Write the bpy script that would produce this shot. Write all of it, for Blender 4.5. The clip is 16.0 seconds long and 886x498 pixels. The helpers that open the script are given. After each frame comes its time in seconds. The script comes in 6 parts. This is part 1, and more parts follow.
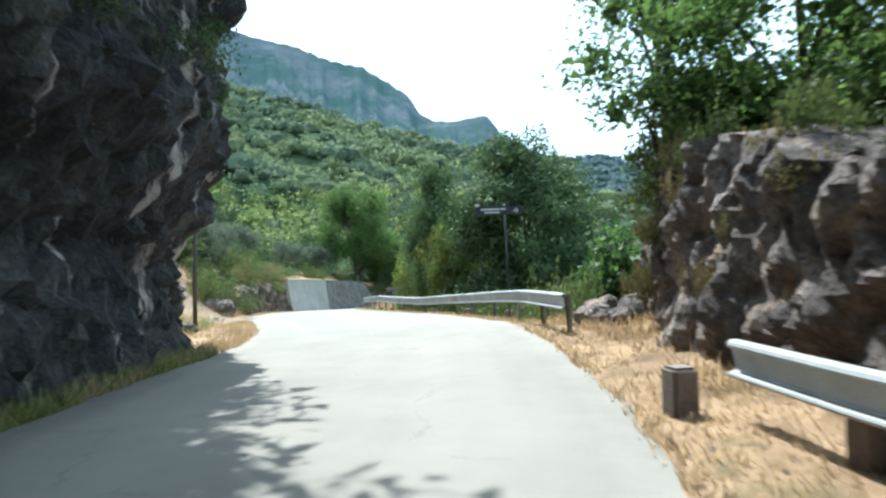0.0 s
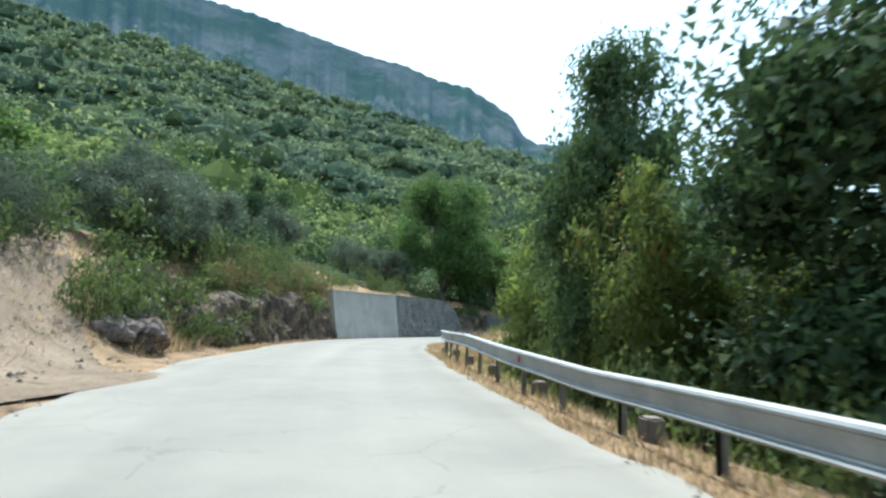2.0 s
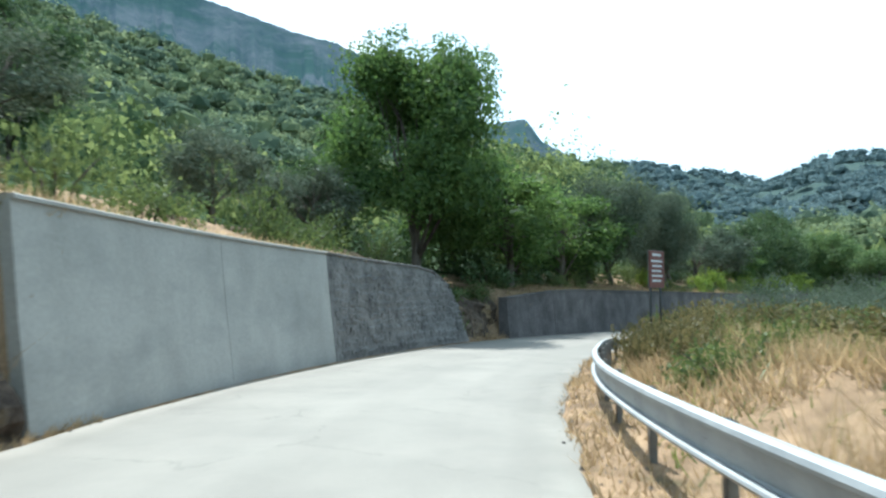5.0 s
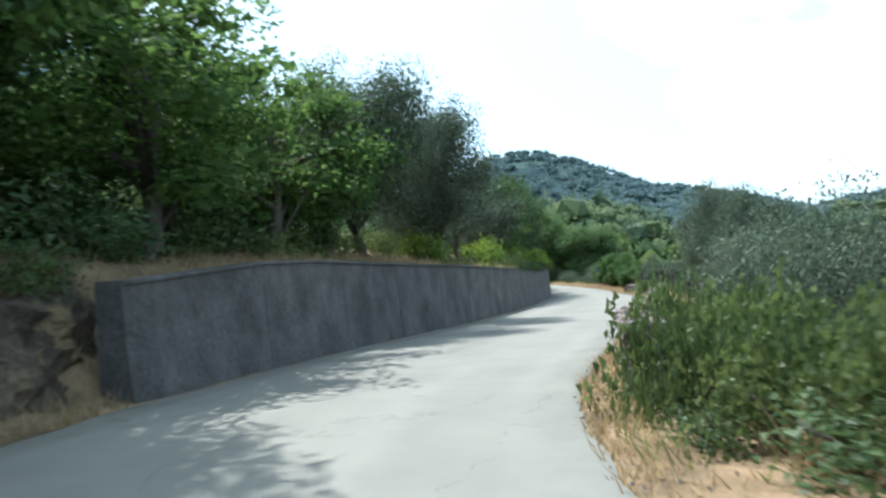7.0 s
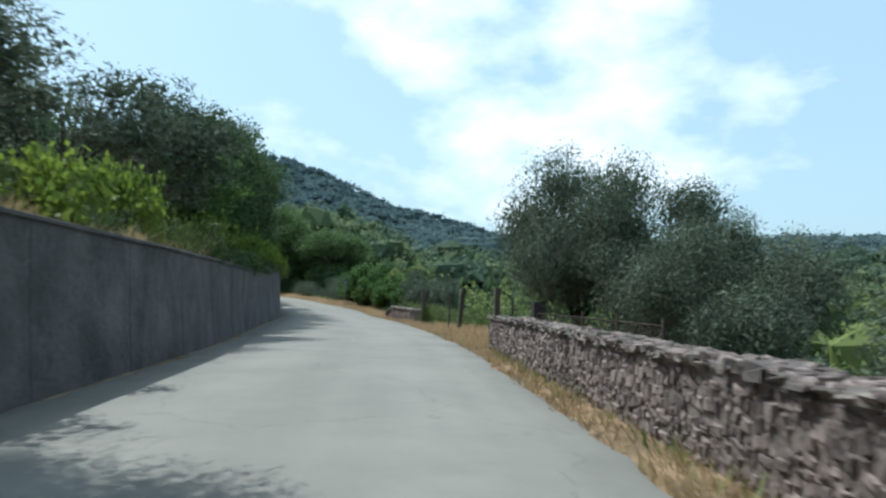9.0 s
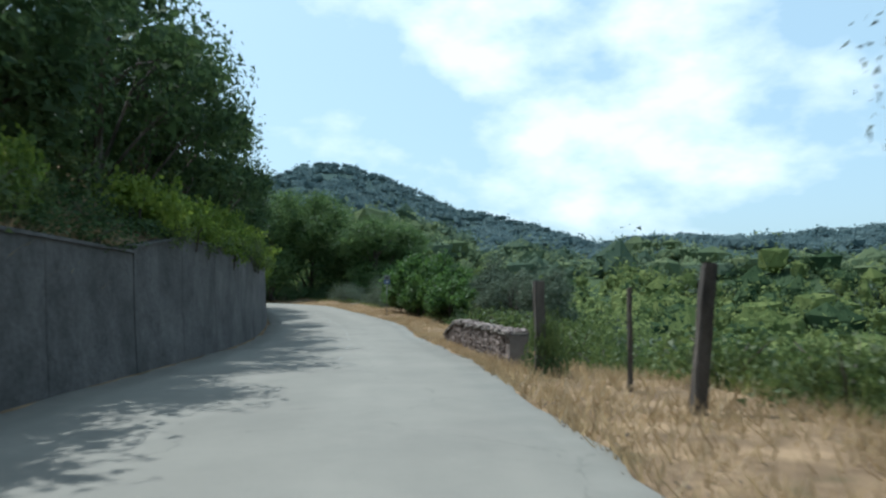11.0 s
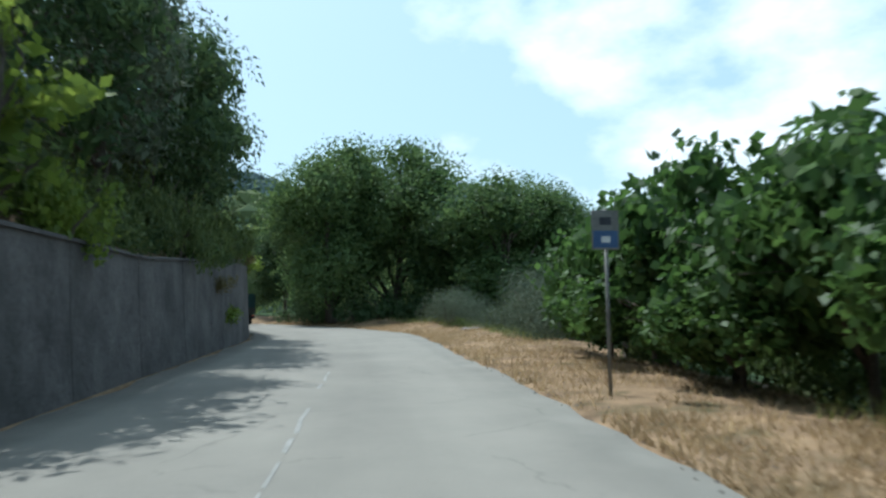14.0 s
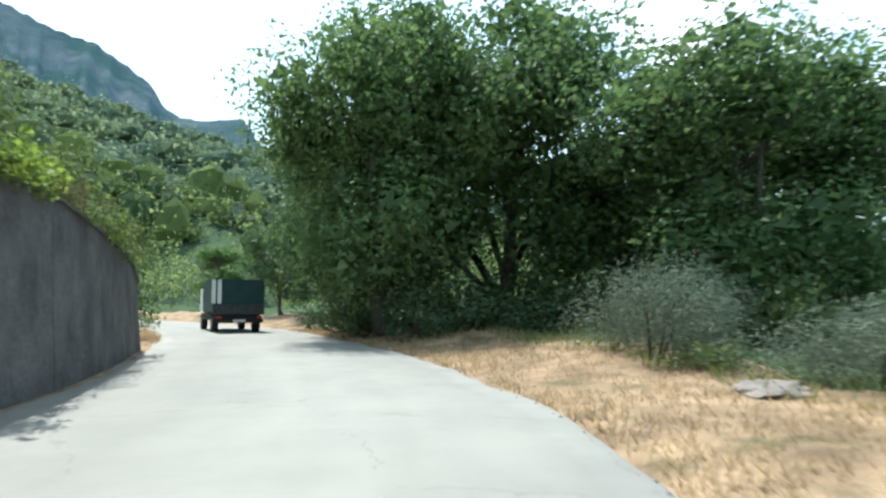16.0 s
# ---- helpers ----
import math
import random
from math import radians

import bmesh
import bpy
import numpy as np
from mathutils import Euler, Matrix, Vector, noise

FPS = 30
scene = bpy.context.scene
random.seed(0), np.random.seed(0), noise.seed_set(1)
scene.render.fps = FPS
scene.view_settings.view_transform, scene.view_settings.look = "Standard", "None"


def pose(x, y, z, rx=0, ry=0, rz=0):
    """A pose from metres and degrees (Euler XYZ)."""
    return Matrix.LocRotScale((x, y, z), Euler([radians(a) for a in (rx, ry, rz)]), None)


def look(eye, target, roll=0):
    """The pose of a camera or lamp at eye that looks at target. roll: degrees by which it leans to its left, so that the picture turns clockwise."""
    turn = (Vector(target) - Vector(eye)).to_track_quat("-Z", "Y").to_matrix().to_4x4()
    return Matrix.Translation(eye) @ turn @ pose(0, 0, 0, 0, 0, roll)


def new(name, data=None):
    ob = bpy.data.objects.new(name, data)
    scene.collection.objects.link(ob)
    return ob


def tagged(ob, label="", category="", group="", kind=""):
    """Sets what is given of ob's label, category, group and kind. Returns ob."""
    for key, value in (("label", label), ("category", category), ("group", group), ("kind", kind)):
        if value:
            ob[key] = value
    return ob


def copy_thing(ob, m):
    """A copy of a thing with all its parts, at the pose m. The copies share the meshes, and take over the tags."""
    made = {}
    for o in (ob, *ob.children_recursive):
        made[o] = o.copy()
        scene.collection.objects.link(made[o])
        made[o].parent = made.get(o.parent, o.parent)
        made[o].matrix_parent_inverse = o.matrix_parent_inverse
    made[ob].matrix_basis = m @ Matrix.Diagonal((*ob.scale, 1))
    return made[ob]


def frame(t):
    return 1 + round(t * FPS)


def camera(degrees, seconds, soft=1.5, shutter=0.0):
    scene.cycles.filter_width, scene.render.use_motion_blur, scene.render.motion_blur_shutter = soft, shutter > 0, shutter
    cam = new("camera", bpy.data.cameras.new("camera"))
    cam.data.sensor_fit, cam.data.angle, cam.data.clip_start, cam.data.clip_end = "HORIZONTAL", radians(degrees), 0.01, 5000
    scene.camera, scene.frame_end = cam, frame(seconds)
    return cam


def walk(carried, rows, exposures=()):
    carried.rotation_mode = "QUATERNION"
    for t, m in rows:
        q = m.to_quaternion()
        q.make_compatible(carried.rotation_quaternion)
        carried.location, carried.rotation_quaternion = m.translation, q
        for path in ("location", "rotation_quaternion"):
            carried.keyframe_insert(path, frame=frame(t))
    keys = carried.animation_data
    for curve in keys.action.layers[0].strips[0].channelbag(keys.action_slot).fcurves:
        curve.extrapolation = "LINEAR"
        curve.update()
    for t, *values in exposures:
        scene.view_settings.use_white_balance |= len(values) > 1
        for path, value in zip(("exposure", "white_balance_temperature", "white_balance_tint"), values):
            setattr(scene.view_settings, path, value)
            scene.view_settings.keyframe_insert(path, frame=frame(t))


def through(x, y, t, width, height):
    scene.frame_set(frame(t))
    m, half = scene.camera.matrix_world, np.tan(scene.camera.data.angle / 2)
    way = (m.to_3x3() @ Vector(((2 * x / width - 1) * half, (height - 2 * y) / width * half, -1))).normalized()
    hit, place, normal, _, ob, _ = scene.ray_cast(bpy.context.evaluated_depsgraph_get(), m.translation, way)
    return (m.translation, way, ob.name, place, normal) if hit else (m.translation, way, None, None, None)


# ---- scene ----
cam = camera(65.7, 16.0, soft=2.4, shutter=0.22)
PATH = [
    (0, (-0.000, -0.000, 1.350), (0.000, 1.997, 1.464), -2.7),
    (0.5, (-0.194, 4.894, 1.434), (-0.263, 6.889, 1.562), -0.2),
    (1, (-0.491, 9.772, 1.518), (-0.647, 11.764, 1.610), 2.1),
    (1.5, (-1.006, 14.640, 1.617), (-1.227, 16.622, 1.770), 3.5),
    (2, (-1.790, 19.445, 1.690), (-2.065, 21.418, 1.869), 1.7),
    (2.5, (-2.829, 24.152, 1.729), (-3.183, 26.116, 1.850), -0.6),
    (3, (-3.972, 28.771, 1.740), (-4.358, 30.731, 1.837), -0.4),
    (3.5, (-5.105, 33.347, 1.727), (-5.462, 35.312, 1.825), -1.7),
    (3.7, (-5.526, 35.185, 1.717), (-5.821, 37.159, 1.841), -2.7),
    (4.2, (-6.420, 39.819, 1.677), (-6.653, 41.801, 1.806), 0.0),
    (4.7, (-7.106, 44.506, 1.612), (-7.262, 46.495, 1.740), 0.0),
    (5.2, (-7.541, 49.240, 1.520), (-7.579, 51.236, 1.649), 0.0),
    (5.8, (-7.548, 54.974, 1.376), (-7.401, 56.967, 1.465), -0.7),
    (6, (-7.373, 56.882, 1.325), (-7.115, 58.863, 1.426), -0.4),
    (6.5, (-6.647, 61.658, 1.181), (-6.159, 63.594, 1.294), -1.6),
    (7, (-5.368, 66.496, 1.079), (-4.617, 68.347, 1.175), -3.6),
    (7.5, (-3.511, 71.325, 1.025), (-2.561, 73.085, 1.088), -4.0),
    (8, (-1.001, 75.941, 0.979), (0.215, 77.526, 1.069), -1.3),
    (8.5, (2.083, 80.284, 0.935), (3.428, 81.758, 1.075), 1.5),
    (9, (5.508, 84.416, 0.875), (6.887, 85.859, 0.996), 1.6),
    (9.5, (9.052, 88.398, 0.824), (10.454, 89.821, 0.924), -0.1),
    (10, (12.604, 92.463, 0.770), (13.962, 93.925, 0.903), -0.2),
    (10.2, (13.999, 94.135, 0.744), (15.356, 95.598, 0.870), -0.1),
    (10.7, (17.415, 98.437, 0.678), (18.702, 99.962, 0.807), 0.0),
    (11.2, (20.694, 102.940, 0.613), (21.908, 104.524, 0.741), 0.0),
    (11.75, (24.162, 108.065, 0.537), (25.337, 109.678, 0.665), 0.0),
    (12.3, (27.563, 113.267, 0.451), (28.707, 114.905, 0.540), 2.8),
    (12.5, (28.797, 115.157, 0.418), (29.922, 116.809, 0.497), 2.1),
    (13, (31.775, 119.949, 0.344), (32.833, 121.641, 0.479), 2.1),
    (13.5, (34.404, 124.890, 0.310), (35.434, 126.596, 0.481), 0.3),
    (14, (36.907, 129.988, 0.342), (37.861, 131.736, 0.529), -0.6),
    (14.5, (39.337, 134.921, 0.434), (40.264, 136.684, 0.606), -0.2),
    (15, (41.740, 139.921, 0.537), (42.612, 141.701, 0.799), -0.5),
    (15.5, (44.003, 145.048, 0.623), (44.818, 146.864, 0.824), -0.7),
    (16, (46.087, 150.374, 0.721), (46.765, 152.248, 0.891), -0.1),
]
EXPOSURE = [(0.0, 1.5, 5650, 4), (0.5, 1.5, 5650, 4), (1.0, 1.2, 5650, 4), (2.0, 1.1, 5650, 4), (3.0, 1.25, 5650, 4), (3.7, 1.25, 5650, 4), (6.0, 1.1, 5650, 4), (7.4, 1.05, 5650, 4), (8.0, 0.7, 5650, 4), (9.5, 0.27, 5550, 3), (12.5, 0.25, 5550, 3), (13.5, 0.25, 5550, 3), (14.5, 0.5, 5550, 3), (15.0, 0.55, 5550, 3), (15.5, 0.66, 5600, 3), (16.0, 1.25, 5700, 4)]
walk(cam, [(t, look(eye, target, roll)) for t, eye, target, roll in PATH], EXPOSURE)

# ---- sky and sun ----
CLOUD_YAW = -52.0
SUN_YAW, SUN_EL = 16.0, 61.0      # degrees to the left of +y, and above the horizon


def node(tree, kind, **inputs):
    n = tree.nodes.new(kind)
    for key, value in inputs.items():
        n.inputs[key.replace("_", " ")].default_value = value
    return n


def make_sky():
    world = bpy.data.worlds.new("sky")
    world.use_nodes = True
    scene.world = world
    t = world.node_tree
    t.nodes.clear()
    sky = t.nodes.new("ShaderNodeTexSky")
    sky.sky_type = "NISHITA"
    sky.sun_disc = False
    sky.sun_elevation = radians(SUN_EL)
    sky.sun_rotation = radians(-SUN_YAW)
    sky.air_density, sky.dust_density, sky.ozone_density = 1.0, 3.0, 0.6
    # a bank of summer cloud over the valley, thin shreds elsewhere
    coord = t.nodes.new("ShaderNodeTexCoord")
    flat = t.nodes.new("ShaderNodeMapping")
    flat.inputs["Scale"].default_value = (1.0, 1.0, 1.9)
    flat.inputs["Location"].default_value = (0.62, 0.27, 0.4)
    t.links.new(coord.outputs["Generated"], flat.inputs["Vector"])
    puff = node(t, "ShaderNodeTexNoise", Scale=4.6, Detail=9.0, Roughness=0.52)
    t.links.new(flat.outputs["Vector"], puff.inputs["Vector"])

    def sums(op, a, b, c=None):
        n = t.nodes.new("ShaderNodeMath")
        n.operation = op
        for k, v in enumerate((a, b) if c is None else (a, b, c)):
            if isinstance(v, (int, float)):
                n.inputs[k].default_value = v
            else:
                t.links.new(v, n.inputs[k])
        return n.outputs[0]

    def towards(yaw):
        n = t.nodes.new("ShaderNodeVectorMath")
        n.operation = "DOT_PRODUCT"
        n.inputs[1].default_value = (-math.sin(radians(yaw)), math.cos(radians(yaw)), 0.0)
        t.links.new(coord.outputs["Generated"], n.inputs[0])
        return n.outputs["Value"]

    split = t.nodes.new("ShaderNodeSeparateXYZ")
    t.links.new(coord.outputs["Generated"], split.inputs[0])
    across = sums("MULTIPLY", towards(CLOUD_YAW + 90.0), 1 / 0.46)
    up = sums("MULTIPLY_ADD", split.outputs["Z"], 1 / 0.20, -0.27 / 0.20)
    apart = sums("ADD", sums("MULTIPLY", across, across), sums("MULTIPLY", up, up))
    ahead = sums("GREATER_THAN", towards(CLOUD_YAW), 0.0)
    bank_of = sums("MULTIPLY", sums("MAXIMUM", sums("SUBTRACT", 1.0, apart), 0.0), ahead)
    cover = sums("MULTIPLY_ADD", bank_of, 0.19, puff.outputs["Fac"])
    ramp = t.nodes.new("ShaderNodeValToRGB")
    ramp.color_ramp.elements[0].position, ramp.color_ramp.elements[1].position = 0.57, 0.76
    t.links.new(cover, ramp.inputs["Fac"])
    mix = t.nodes.new("ShaderNodeMix")
    mix.data_type = "RGBA"
    mix.inputs["B"].default_value = (8.2, 8.5, 8.5, 1)
    t.links.new(ramp.outputs["Color"], mix.inputs["Factor"])
    # thin high haze between the clouds
    veil = t.nodes.new("ShaderNodeMix")
    veil.data_type = "RGBA"
    veil.inputs["Factor"].default_value = 0.5
    veil.inputs["B"].default_value = (6.0, 7.8, 8.2, 1)
    t.links.new(sky.outputs["Color"], veil.inputs["A"])
    t.links.new(veil.outputs["Result"], mix.inputs["A"])
    back = node(t, "ShaderNodeBackground", Strength=0.115)
    t.links.new(mix.outputs["Result"], back.inputs["Color"])
    out = t.nodes.new("ShaderNodeOutputWorld")
    t.links.new(back.outputs["Background"], out.inputs["Surface"])


make_sky()
sun = new("sun", bpy.data.lights.new("sun", "SUN"))
sun.data.energy, sun.data.angle, sun.data.color = 4.6, radians(0.6), (1.0, 0.95, 0.86)
_a, _e = radians(SUN_YAW), radians(SUN_EL)
sun.matrix_world = look((-math.sin(_a) * math.cos(_e) * 50, math.cos(_a) * math.cos(_e) * 50, math.sin(_e) * 50), (0, 0, 0))

# ---- materials ----
def ramp_node(t, stops):
    r = t.nodes.new("ShaderNodeValToRGB")
    els = r.color_ramp.elements
    while len(els) < len(stops):
        els.new(0.5)
    for e, (pos, col) in zip(els, stops):
        e.position, e.color = pos, (*col, 1)
    return r


def surface(name, dark, light, scale=3.0, fine=40.0, rough=0.85, bump=0.3, bump_scale=None, metal=0.0, depth=0.02,
            mid=None, spots=None, island=0.0, streak=0.0, spec=0.3, spot_turn=None):
    """A grained surface: two colours mixed by coarse noise, mottled by a fine one, with relief."""
    m = bpy.data.materials.new(name)
    m.use_nodes = True
    t = m.node_tree
    b = t.nodes["Principled BSDF"]
    b.inputs["Roughness"].default_value, b.inputs["Metallic"].default_value = rough, metal
    b.inputs["Specular IOR Level"].default_value = spec
    geo = t.nodes.new("ShaderNodeNewGeometry")
    coarse = node(t, "ShaderNodeTexNoise", Scale=scale, Detail=6.0, Roughness=0.6)
    grain = node(t, "ShaderNodeTexNoise", Scale=fine, Detail=4.0, Roughness=0.7)
    if streak:
        mp = t.nodes.new("ShaderNodeMapping")
        mp.inputs["Scale"].default_value = (1, 1, streak)
        t.links.new(geo.outputs["Position"], mp.inputs["Vector"])
        t.links.new(mp.outputs["Vector"], coarse.inputs["Vector"])
    else:
        t.links.new(geo.outputs["Position"], coarse.inputs["Vector"])
    t.links.new(geo.outputs["Position"], grain.inputs["Vector"])
    add = t.nodes.new("ShaderNodeMath")
    add.operation = "MULTIPLY_ADD"
    add.inputs[1].default_value = 0.55
    t.links.new(grain.outputs["Fac"], add.inputs[0])
    scaled = t.nodes.new("ShaderNodeMath")
    scaled.operation = "MULTIPLY_ADD"
    scaled.inputs[1].default_value, scaled.inputs[2].default_value = 1.0, -0.27
    t.links.new(coarse.outputs["Fac"], scaled.inputs[0])
    t.links.new(scaled.outputs[0], add.inputs[2])
    value = add.outputs[0]
    if island:
        vary = t.nodes.new("ShaderNodeMath")
        vary.operation = "MULTIPLY_ADD"
        vary.inputs[1].default_value = island
        info = t.nodes.new("ShaderNodeObjectInfo")
        both = t.nodes.new("ShaderNodeMath")
        both.operation = "ADD"
        t.links.new(geo.outputs["Random Per Island"], both.inputs[0])
        t.links.new(info.outputs["Random"], both.inputs[1])
        frac = t.nodes.new("ShaderNodeMath")
        frac.operation = "FRACT"
        t.links.new(both.outputs[0], frac.inputs[0])
        half = t.nodes.new("ShaderNodeMath")
        half.operation = "SUBTRACT"
        half.inputs[1].default_value = 0.5
        t.links.new(frac.outputs[0], half.inputs[0])
        t.links.new(half.outputs[0], vary.inputs[0])
        t.links.new(value, vary.inputs[2])
        value = vary.outputs[0]
    stops = [(0.3, dark), (0.7, light)] if mid is None else [(0.25, dark), (0.5, mid), (0.75, light)]
    col = ramp_node(t, stops)
    t.links.new(value, col.inputs["Fac"])
    colour = col.outputs["Color"]
    if spots:
        spot_col, spot_scale, lo, hi = spots
        sp = node(t, "ShaderNodeTexNoise", Scale=spot_scale, Detail=5.0, Roughness=0.65)
        if spot_turn:
            tilt = t.nodes.new("ShaderNodeMapping")
            tilt.inputs["Rotation"].default_value, tilt.inputs["Scale"].default_value = spot_turn
            t.links.new(geo.outputs["Position"], tilt.inputs["Vector"])
            t.links.new(tilt.outputs["Vector"], sp.inputs["Vector"])
        else:
            t.links.new(geo.outputs["Position"], sp.inputs["Vector"])
        sr = ramp_node(t, [(lo, (0, 0, 0)), (hi, (1, 1, 1))])
        t.links.new(sp.outputs["Fac"], sr.inputs["Fac"])
        mx = t.nodes.new("ShaderNodeMix")
        mx.data_type = "RGBA"
        mx.inputs["B"].default_value = (*spot_col, 1)
        t.links.new(sr.outputs["Color"], mx.inputs["Factor"])
        t.links.new(colour, mx.inputs["A"])
        colour = mx.outputs["Result"]
    t.links.new(colour, b.inputs["Base Color"])
    if bump:
        bn = node(t, "ShaderNodeTexNoise", Scale=bump_scale or fine * 0.6, Detail=6.0, Roughness=0.65)
        t.links.new(geo.outputs["Position"], bn.inputs["Vector"])
        bp = node(t, "ShaderNodeBump", Strength=bump, Distance=depth)
        t.links.new(bn.outputs["Fac"], bp.inputs["Height"])
        t.links.new(bp.outputs["Normal"], b.inputs["Normal"])
    return m


def leafy(name, dark, light, through=0.35, gloss=0.10, tip=None, patch_scale=0.7):
    """Leaves: each one its own shade; light passes through them."""
    m = bpy.data.materials.new(name)
    m.use_nodes = True
    t = m.node_tree
    t.nodes.clear()
    geo = t.nodes.new("ShaderNodeNewGeometry")
    info = t.nodes.new("ShaderNodeObjectInfo")
    patch = node(t, "ShaderNodeTexNoise", Scale=patch_scale, Detail=3.0)
    t.links.new(geo.outputs["Position"], patch.inputs["Vector"])
    mixv = t.nodes.new("ShaderNodeMath")
    mixv.operation = "MULTIPLY_ADD"
    mixv.inputs[1].default_value = 0.45
    t.links.new(geo.outputs["Random Per Island"], mixv.inputs[0])
    two = t.nodes.new("ShaderNodeMath")
    two.operation = "MULTIPLY_ADD"
    two.inputs[1].default_value = 0.6
    t.links.new(patch.outputs["Fac"], two.inputs[0])
    three = t.nodes.new("ShaderNodeMath")
    three.operation = "MULTIPLY_ADD"
    three.inputs[1].default_value, three.inputs[2].default_value = 0.22, -0.12
    t.links.new(info.outputs["Random"], three.inputs[0])
    t.links.new(three.outputs[0], two.inputs[2])
    t.links.new(two.outputs[0], mixv.inputs[2])
    stops = [(0.2, dark), (0.8, light)] + ([(0.95, tip)] if tip else [])
    col = ramp_node(t, stops)
    t.links.new(mixv.outputs[0], col.inputs["Fac"])
    dif = node(t, "ShaderNodeBsdfDiffuse", Roughness=0.6)
    tra = t.nodes.new("ShaderNodeBsdfTranslucent")
    glo = node(t, "ShaderNodeBsdfGlossy", Roughness=0.55)
    glo.inputs["Color"].default_value = (0.5, 0.52, 0.5, 1)
    for n in (dif, tra):
        t.links.new(col.outputs["Color"], n.inputs["Color"])
    m1 = node(t, "ShaderNodeMixShader", Fac=through)
    t.links.new(dif.outputs[0], m1.inputs[1])
    t.links.new(tra.outputs[0], m1.inputs[2])
    m2 = node(t, "ShaderNodeMixShader", Fac=gloss * 0.36)
    t.links.new(m1.outputs[0], m2.inputs[1])
    t.links.new(glo.outputs[0], m2.inputs[2])
    out = t.nodes.new("ShaderNodeOutputMaterial")
    t.links.new(m2.outputs[0], out.inputs["Surface"])
    return m


def asphalt_surface(name, dark, light, **more):
    """Worn asphalt: darker and paler lanes along the road, bleached edges, a few cracks (UV: across in metres, along in metres)."""
    m = surface(name, dark, light, **more)
    t = m.node_tree
    b = t.nodes["Principled BSDF"]
    colour = b.inputs["Base Color"].links[0].from_socket

    def sums(op, a, c, e=None):
        n = t.nodes.new("ShaderNodeMath")
        n.operation = op
        for k, v in enumerate((a, c) if e is None else (a, c, e)):
            if isinstance(v, (int, float)):
                n.inputs[k].default_value = v
            else:
                t.links.new(v, n.inputs[k])
        return n.outputs[0]

    uv = t.nodes.new("ShaderNodeUVMap")
    geo = t.nodes.new("ShaderNodeNewGeometry")
    long = t.nodes.new("ShaderNodeMapping")
    long.inputs["Scale"].default_value = (0.85, 0.035, 1.0)
    t.links.new(uv.outputs["UV"], long.inputs["Vector"])
    lanes = node(t, "ShaderNodeTexNoise", Scale=1.0, Detail=3.0, Roughness=0.5)
    t.links.new(long.outputs["Vector"], lanes.inputs["Vector"])
    gain = sums("MULTIPLY_ADD", lanes.outputs["Fac"], 0.44, 0.79)
    split = t.nodes.new("ShaderNodeSeparateXYZ")
    t.links.new(uv.outputs["UV"], split.inputs[0])
    ragged = node(t, "ShaderNodeTexNoise", Scale=1.6, Detail=6.0, Roughness=0.65)
    t.links.new(geo.outputs["Position"], ragged.inputs["Vector"])
    rim = sums("SUBTRACT", sums("ABSOLUTE", sums("SUBTRACT", split.outputs["X"], 3.0), 0.0), sums("MULTIPLY_ADD", ragged.outputs["Fac"], 0.5, 2.32))
    rim = sums("MULTIPLY", sums("MINIMUM", sums("MAXIMUM", rim, 0.0), 0.35), 0.9)
    crack = t.nodes.new("ShaderNodeTexVoronoi")
    crack.feature = "DISTANCE_TO_EDGE"
    crack.inputs["Scale"].default_value = 0.33
    bent = t.nodes.new("ShaderNodeVectorMath")
    bent.operation = "ADD"
    wander = node(t, "ShaderNodeTexNoise", Scale=0.9, Detail=5.0, Roughness=0.6)
    t.links.new(geo.outputs["Position"], wander.inputs["Vector"])
    t.links.new(geo.outputs["Position"], bent.inputs[0])
    t.links.new(wander.outputs["Color"], bent.inputs[1])
    t.links.new(bent.outputs["Vector"], crack.inputs["Vector"])
    gap = sums("MULTIPLY", sums("LESS_THAN", crack.outputs["Distance"], 0.006), sums("GREATER_THAN", ragged.outputs["Fac"], 0.5))
    gain = sums("SUBTRACT", sums("ADD", gain, rim), sums("MULTIPLY", gap, 0.16))
    both = t.nodes.new("ShaderNodeVectorMath")
    both.operation = "SCALE"
    t.links.new(colour, both.inputs[0])
    t.links.new(gain, both.inputs["Scale"])
    t.links.new(both.outputs["Vector"], b.inputs["Base Color"])
    return m


def distance(name, scrub, rock, haze_glow):
    """The far mountain: scrub and bare rock; a blue emission stands in for the haze before it."""
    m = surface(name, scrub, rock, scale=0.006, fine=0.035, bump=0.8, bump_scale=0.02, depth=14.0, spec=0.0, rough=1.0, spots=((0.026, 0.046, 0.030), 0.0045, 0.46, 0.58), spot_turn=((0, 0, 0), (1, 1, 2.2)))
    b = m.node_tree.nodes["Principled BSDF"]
    b.inputs["Emission Color"].default_value = (*haze_glow, 1)
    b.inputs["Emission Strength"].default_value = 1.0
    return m


